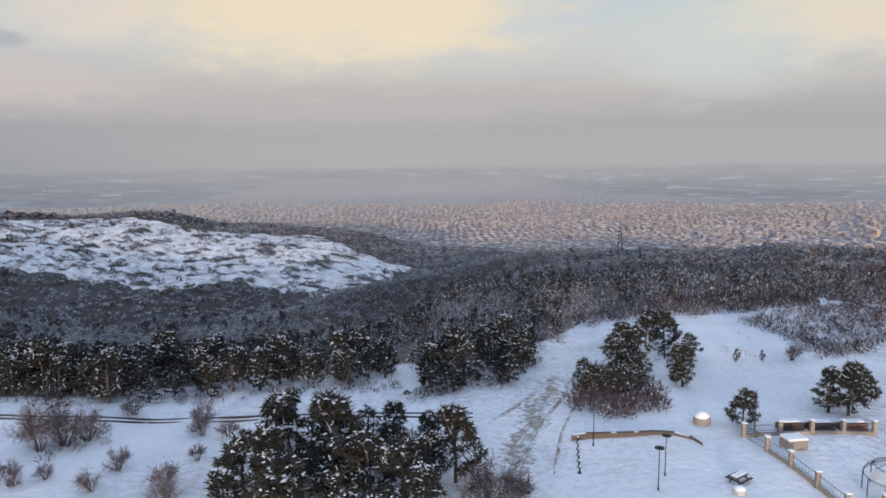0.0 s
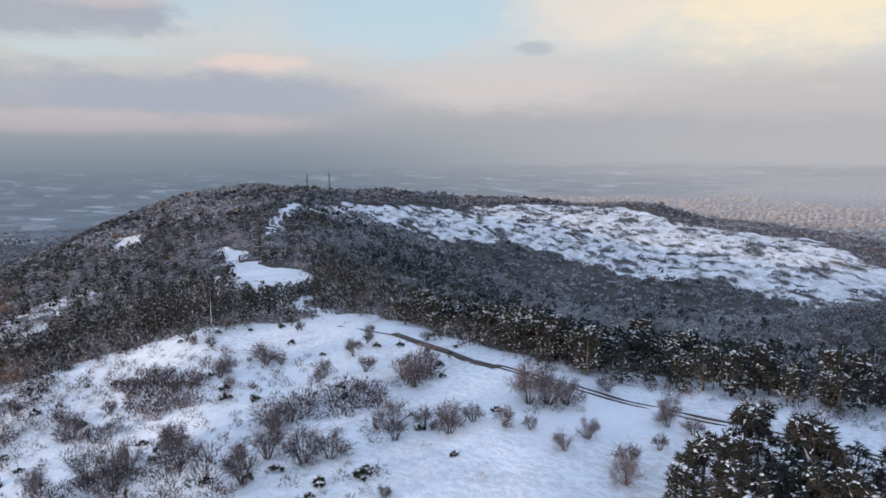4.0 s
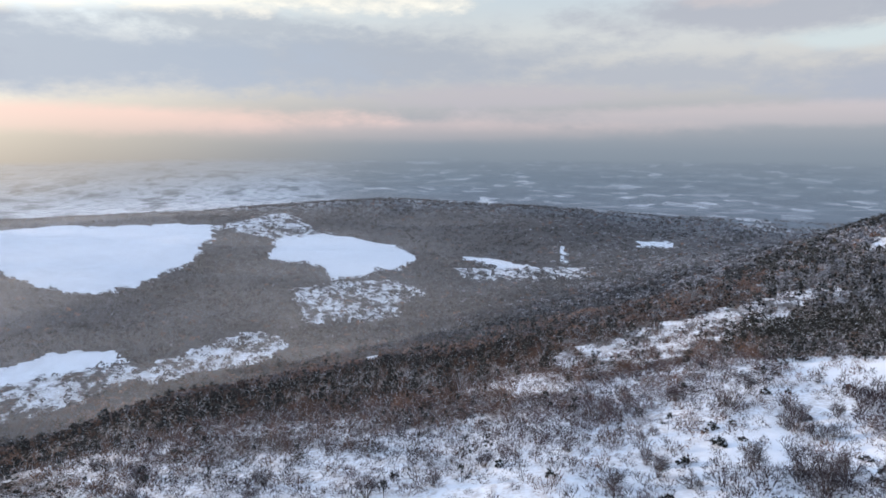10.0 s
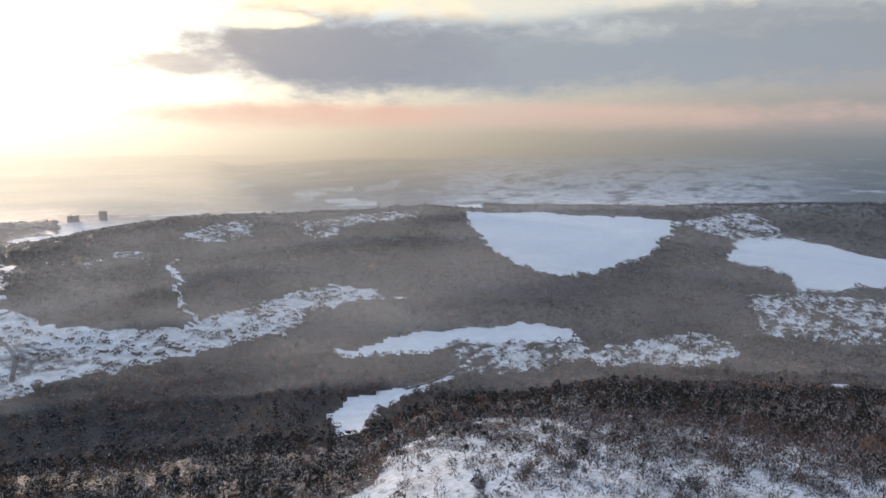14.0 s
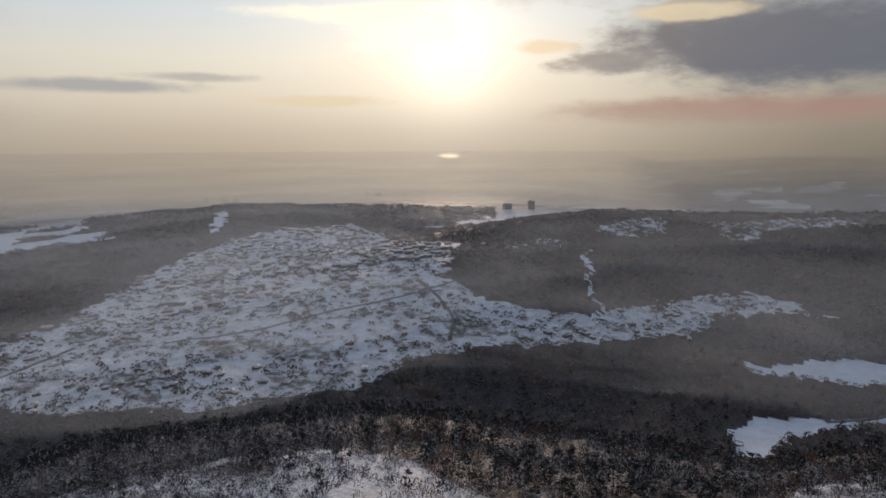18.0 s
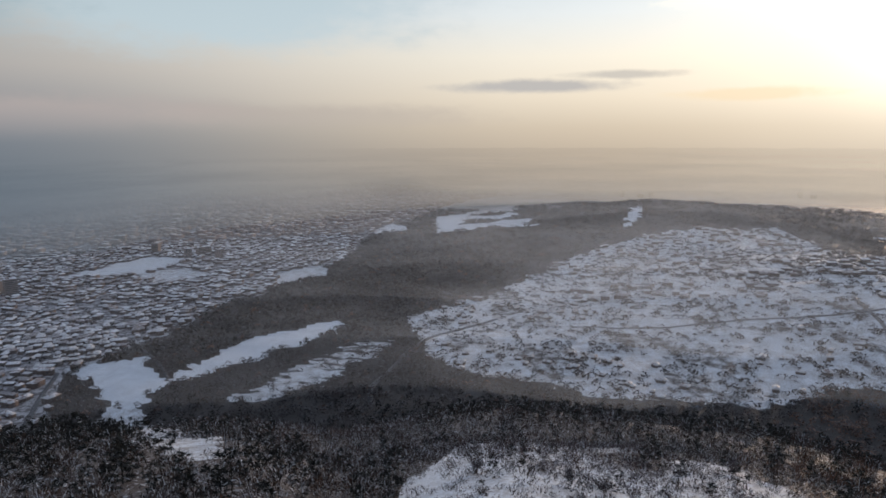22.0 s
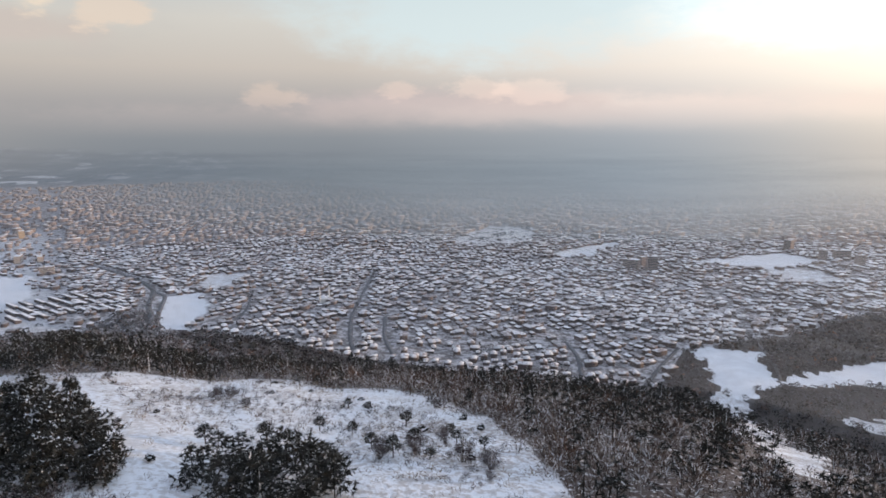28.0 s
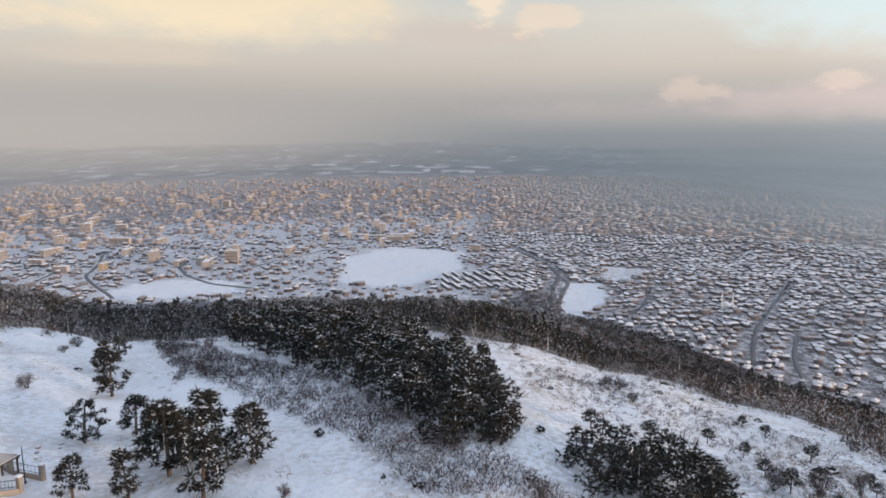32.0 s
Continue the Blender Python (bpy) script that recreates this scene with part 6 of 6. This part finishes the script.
for k in range(len(line) - 1):
    (x, y), (x1, y1) = line[k], line[k + 1]
    if k in (0, 2, 3, 5):
        box("snow_cap", (math.hypot(x1 - x, y1 - y) * 0.85, 0.5, 0.08), M_SNOW, bank, ((x + x1) / 2, (y + y1) / 2 + 0.05, gz(x, y) + 0.76 - 0.08 * k, 0, 0, math.degrees(math.atan2(y1 - y, x1 - x))), "snow on the wall", 0.05)


def bollard(x, y):
    thing = new("bollard")
    bm = bmesh.new()
    for za, zb, ra, rb in ((-0.2, 0.1, 0.26, 0.24), (0.1, 0.7, 0.12, 0.09), (0.7, 0.85, 0.15, 0.04)):
        bmesh.ops.create_cone(bm, cap_ends=True, segments=12, radius1=ra, radius2=rb, depth=zb - za, matrix=pose(0, 0, (za + zb) / 2))
    part("post", bm, M_IRON, thing)
    box("snow_cap", (0.26, 0.26, 0.1), M_SNOW, thing, (0, 0, 0.86), "snow on its top", 0.04)
    thing.matrix_basis = pose(x, y, gz(x, y))
    return tagged(thing, "short dark bollard capped with snow beside the track", "bollard", "row of bollards")


for k in range(6):
    bollard(15.4 + 0.33 * k, 73.6 + 1.9 * k)


def picnic_table(x, y, turn):
    thing = tagged(new("picnic_table"), "dark wooden picnic table with snow on its top", "table")
    for q in (-0.32, 0, 0.32):
        box("plank", (2.2, 0.28, 0.07), M_WOOD, thing, (0, q, 0.76))
    box("snow_cap", (2.1, 0.8, 0.12), M_SNOW, thing, (0.05, 0.05, 0.85), "snow on the table", 0.05)
    for s in (-1, 1):
        box("bench_seat", (2.2, 0.3, 0.07), M_WOOD, thing, (0, s * 0.85, 0.45))
        box("leg", (0.12, 1.9, 0.1), M_WOOD, thing, (s * 0.8, 0, 0.38))
        for c in (-1, 1):
            box("leg", (0.1, 0.1, 0.9), M_WOOD, thing, (s * 0.8, c * 0.45, 0.33, c * 18, 0, 0))
    thing.matrix_basis = pose(x, y, gz(x, y), 0, 0, turn)


picnic_table(32.0, 69.9, 35)


def boulder(x, y, r, squash, mat, label, category="boulder"):
    bm = bmesh.new()
    bmesh.ops.create_icosphere(bm, subdivisions=3, radius=r)
    for v in bm.verts:
        v.co *= 1 + 0.09 * noise.noise(v.co * 1.3 / r + Vector((x, y, 0)))
        v.co.z *= squash
    for f in bm.faces:
        f.smooth = True
    thing = new("boulder")
    part("rock", bm, mat, thing)
    bm = bmesh.new()
    bmesh.ops.create_icosphere(bm, subdivisions=3, radius=r * 0.97, matrix=pose(0, 0, r * 0.16))
    bmesh.ops.bisect_plane(bm, geom=bm.verts[:] + bm.edges[:] + bm.faces[:], plane_co=(0, 0, r * 0.45), plane_no=(0, 0, 1), clear_inner=True)
    for v in bm.verts:
        v.co *= 1 + 0.06 * noise.noise(v.co * 1.7 / r)
        v.co.z *= squash
    for f in bm.faces:
        f.smooth = True
    part("snow_cap", bm, M_SNOW, thing, "cap of snow")
    thing.matrix_basis = pose(x, y, gz(x, y) + r * 0.55 * squash, 0, 0, 20)
    return tagged(thing, label, category)


boulder(34.6, 87.4, 1.15, 0.95, M_STONE, "large round pale boulder capped with snow")
boulder(30.9, 67.2, 0.7, 0.75, M_TARP, "small rounded pale stone half sunk in snow")
for k in range(9):
    boulder(59.0 + 0.9 * (k % 4) + 0.3 * k, 70.0 + 1.1 * (k % 3), 0.22 + 0.05 * (k % 3), 0.6, M_ROCK, "small dark rock showing through the snow", "rock")["group"] = "loose rocks"

store = tagged(new("storage_box"), "pale buff storage box under thick snow in the yard", "box")
box("body", (2.6, 1.9, 1.2), M_STONE, store, (0, 0, 0.6), "", 0.06)
box("snow_cap", (2.7, 2.0, 0.35), M_SNOW, store, (0, 0, 1.3), "thick snow on top", 0.12)
store.matrix_basis = pose(42.4, 78.6, gz(42.4, 78.6), 0, 0, 8)


def log_pile(x, y, long_, mat, label):
    thing = tagged(new("log_pile"), label, "log pile", "piles behind the fence")
    for k in range(11):
        row, col = divmod(k, 4)
        z = 0.2 + 0.34 * row
        yy = (col - 1.5) * 0.4 + 0.2 * (row % 2)
        rod("log", (-long_ / 2 + 0.1 * (k % 3), yy, z), (long_ / 2 - 0.12 * (k % 2), yy, z + 0.05), 0.2, 0.18, mat, thing, 9)
    box("snow_cap", (long_ * 0.8, 1.1, 0.2), M_SNOW, thing, (0.1, 0.05, 1.2), "patch of snow on the logs", 0.08)
    thing.matrix_basis = pose(x, y, gz(x, y) - 0.05, 0, 0, 4)


log_pile(44.8, 84.3, 3.0, M_BARK, "snow-dusted pile of dark logs behind the fence")
log_pile(48.8, 84.6, 3.4, M_BARK, "low pile of dark logs lying along the fence")
log_pile(53.0, 84.6, 3.6, M_TILE, "pile of reddish-brown logs lying along the fence")


def gazebo(x, y, r):
    """An iron gazebo: posts, ring beams, a dome of curved ribs, half-fallen snowy covering and a spire."""
    thing = tagged(new("gazebo"), "dark iron domed gazebo with torn snowy covering", "gazebo")
    seg = 10
    for k in range(seg):
        t = 6.283 * k / seg
        c, s = math.cos(t), math.sin(t)
        rod("post", (c * r, s * r, -0.3), (c * r, s * r, 2.2), 0.05, 0.05, M_IRON, thing, 6)
        v, f = [], []
        tube(v, f, [np.array([c * r * math.cos(q), s * r * math.cos(q), 2.2 + 1.7 * math.sin(q)]) for q in (0, 0.3, 0.6, 0.9, 1.2, 1.45)], [0.05] * 6, 5)
        part("rib", mesh_from("rib", v, f), M_IRON, thing)
        if k % 3 != 1:
            t2 = 6.283 * (k + 1) / seg
            q0, q1 = (0.02, 0.62) if k % 2 else (0.02, 0.95)
            v = [Vector((math.cos(a) * (r + 0.06) * math.cos(q), math.sin(a) * (r + 0.06) * math.cos(q), 2.26 + 1.7 * math.sin(q))) for q in (q0, (q0 + q1) / 2, q1) for a in (t, (t + t2) / 2, t2)]
            bm = bmesh.new()
            vs = [bm.verts.new(p) for p in v]
            for i in range(2):
                for j in range(2):
                    bm.faces.new((vs[i * 3 + j], vs[i * 3 + j + 1], vs[i * 3 + j + 4], vs[i * 3 + j + 3]))
            bmesh.ops.solidify(bm, geom=bm.faces[:], thickness=0.12)
            part("cover_panel", bm, M_SNOW, thing, "snow-covered roof panel")
    for z, g in ((2.2, 1.0), (3.35, 0.74), (3.85, 0.22)):
        v, f = [], []
        tube(v, f, [np.array([math.cos(6.283 * k / 20) * r * g, math.sin(6.283 * k / 20) * r * g, z]) for k in range(21)], [0.05] * 21, 4)
        part("ring_beam", mesh_from("ring_beam", v, f), M_IRON, thing)
    rod("spire", (0, 0, 3.7), (0, 0, 6.2), 0.12, 0.04, M_IRON, thing, 8)
    thing.matrix_basis = pose(x, y, gz(x, y))


gazebo(47.2, 66.6, 3.3)

pergola = tagged(new("pergola"), "dark slatted pergola dusted with snow in the yard corner", "pergola")
for sx in (-1, 1):
    for sy in (-1, 1):
        box("post", (0.16, 0.16, 2.4), M_WOOD, pergola, (sx * 1.3, sy * 1.1, 1.1))
    box("beam", (0.14, 2.8, 0.16), M_WOOD, pergola, (sx * 1.3, 0, 2.36))
for k in range(13):
    slat = box("slat", (3.2, 0.1, 0.1), M_WOOD, pergola, (0, -1.32 + 0.22 * k, 2.5))
    if k % 2:
        box("snow_cap", (3.0, 0.09, 0.05), M_SNOW, pergola, (0, -1.32 + 0.22 * k, 2.575))
pergola.matrix_basis = pose(51.9, 66.9, gz(51.9, 66.9), 0, 0, 4)

sled = tagged(new("fallen_sign"), "fallen dark board half covered by snow", "sign board")
box("board", (1.5, 0.7, 0.08), M_WOOD, sled, (0, 0, 0.12, 6, 0, 0))
box("leg", (0.1, 0.1, 0.8), M_WOOD, sled, (0.7, -0.3, 0.2, 60, 0, 0))
box("snow_cap", (0.9, 0.65, 0.1), M_SNOW, sled, (-0.3, 0, 0.2, 6, 0, 0), "", 0.03)
sled.matrix_basis = pose(57.0, 61.7, gz(57.0, 61.7), 0, 0, -35)
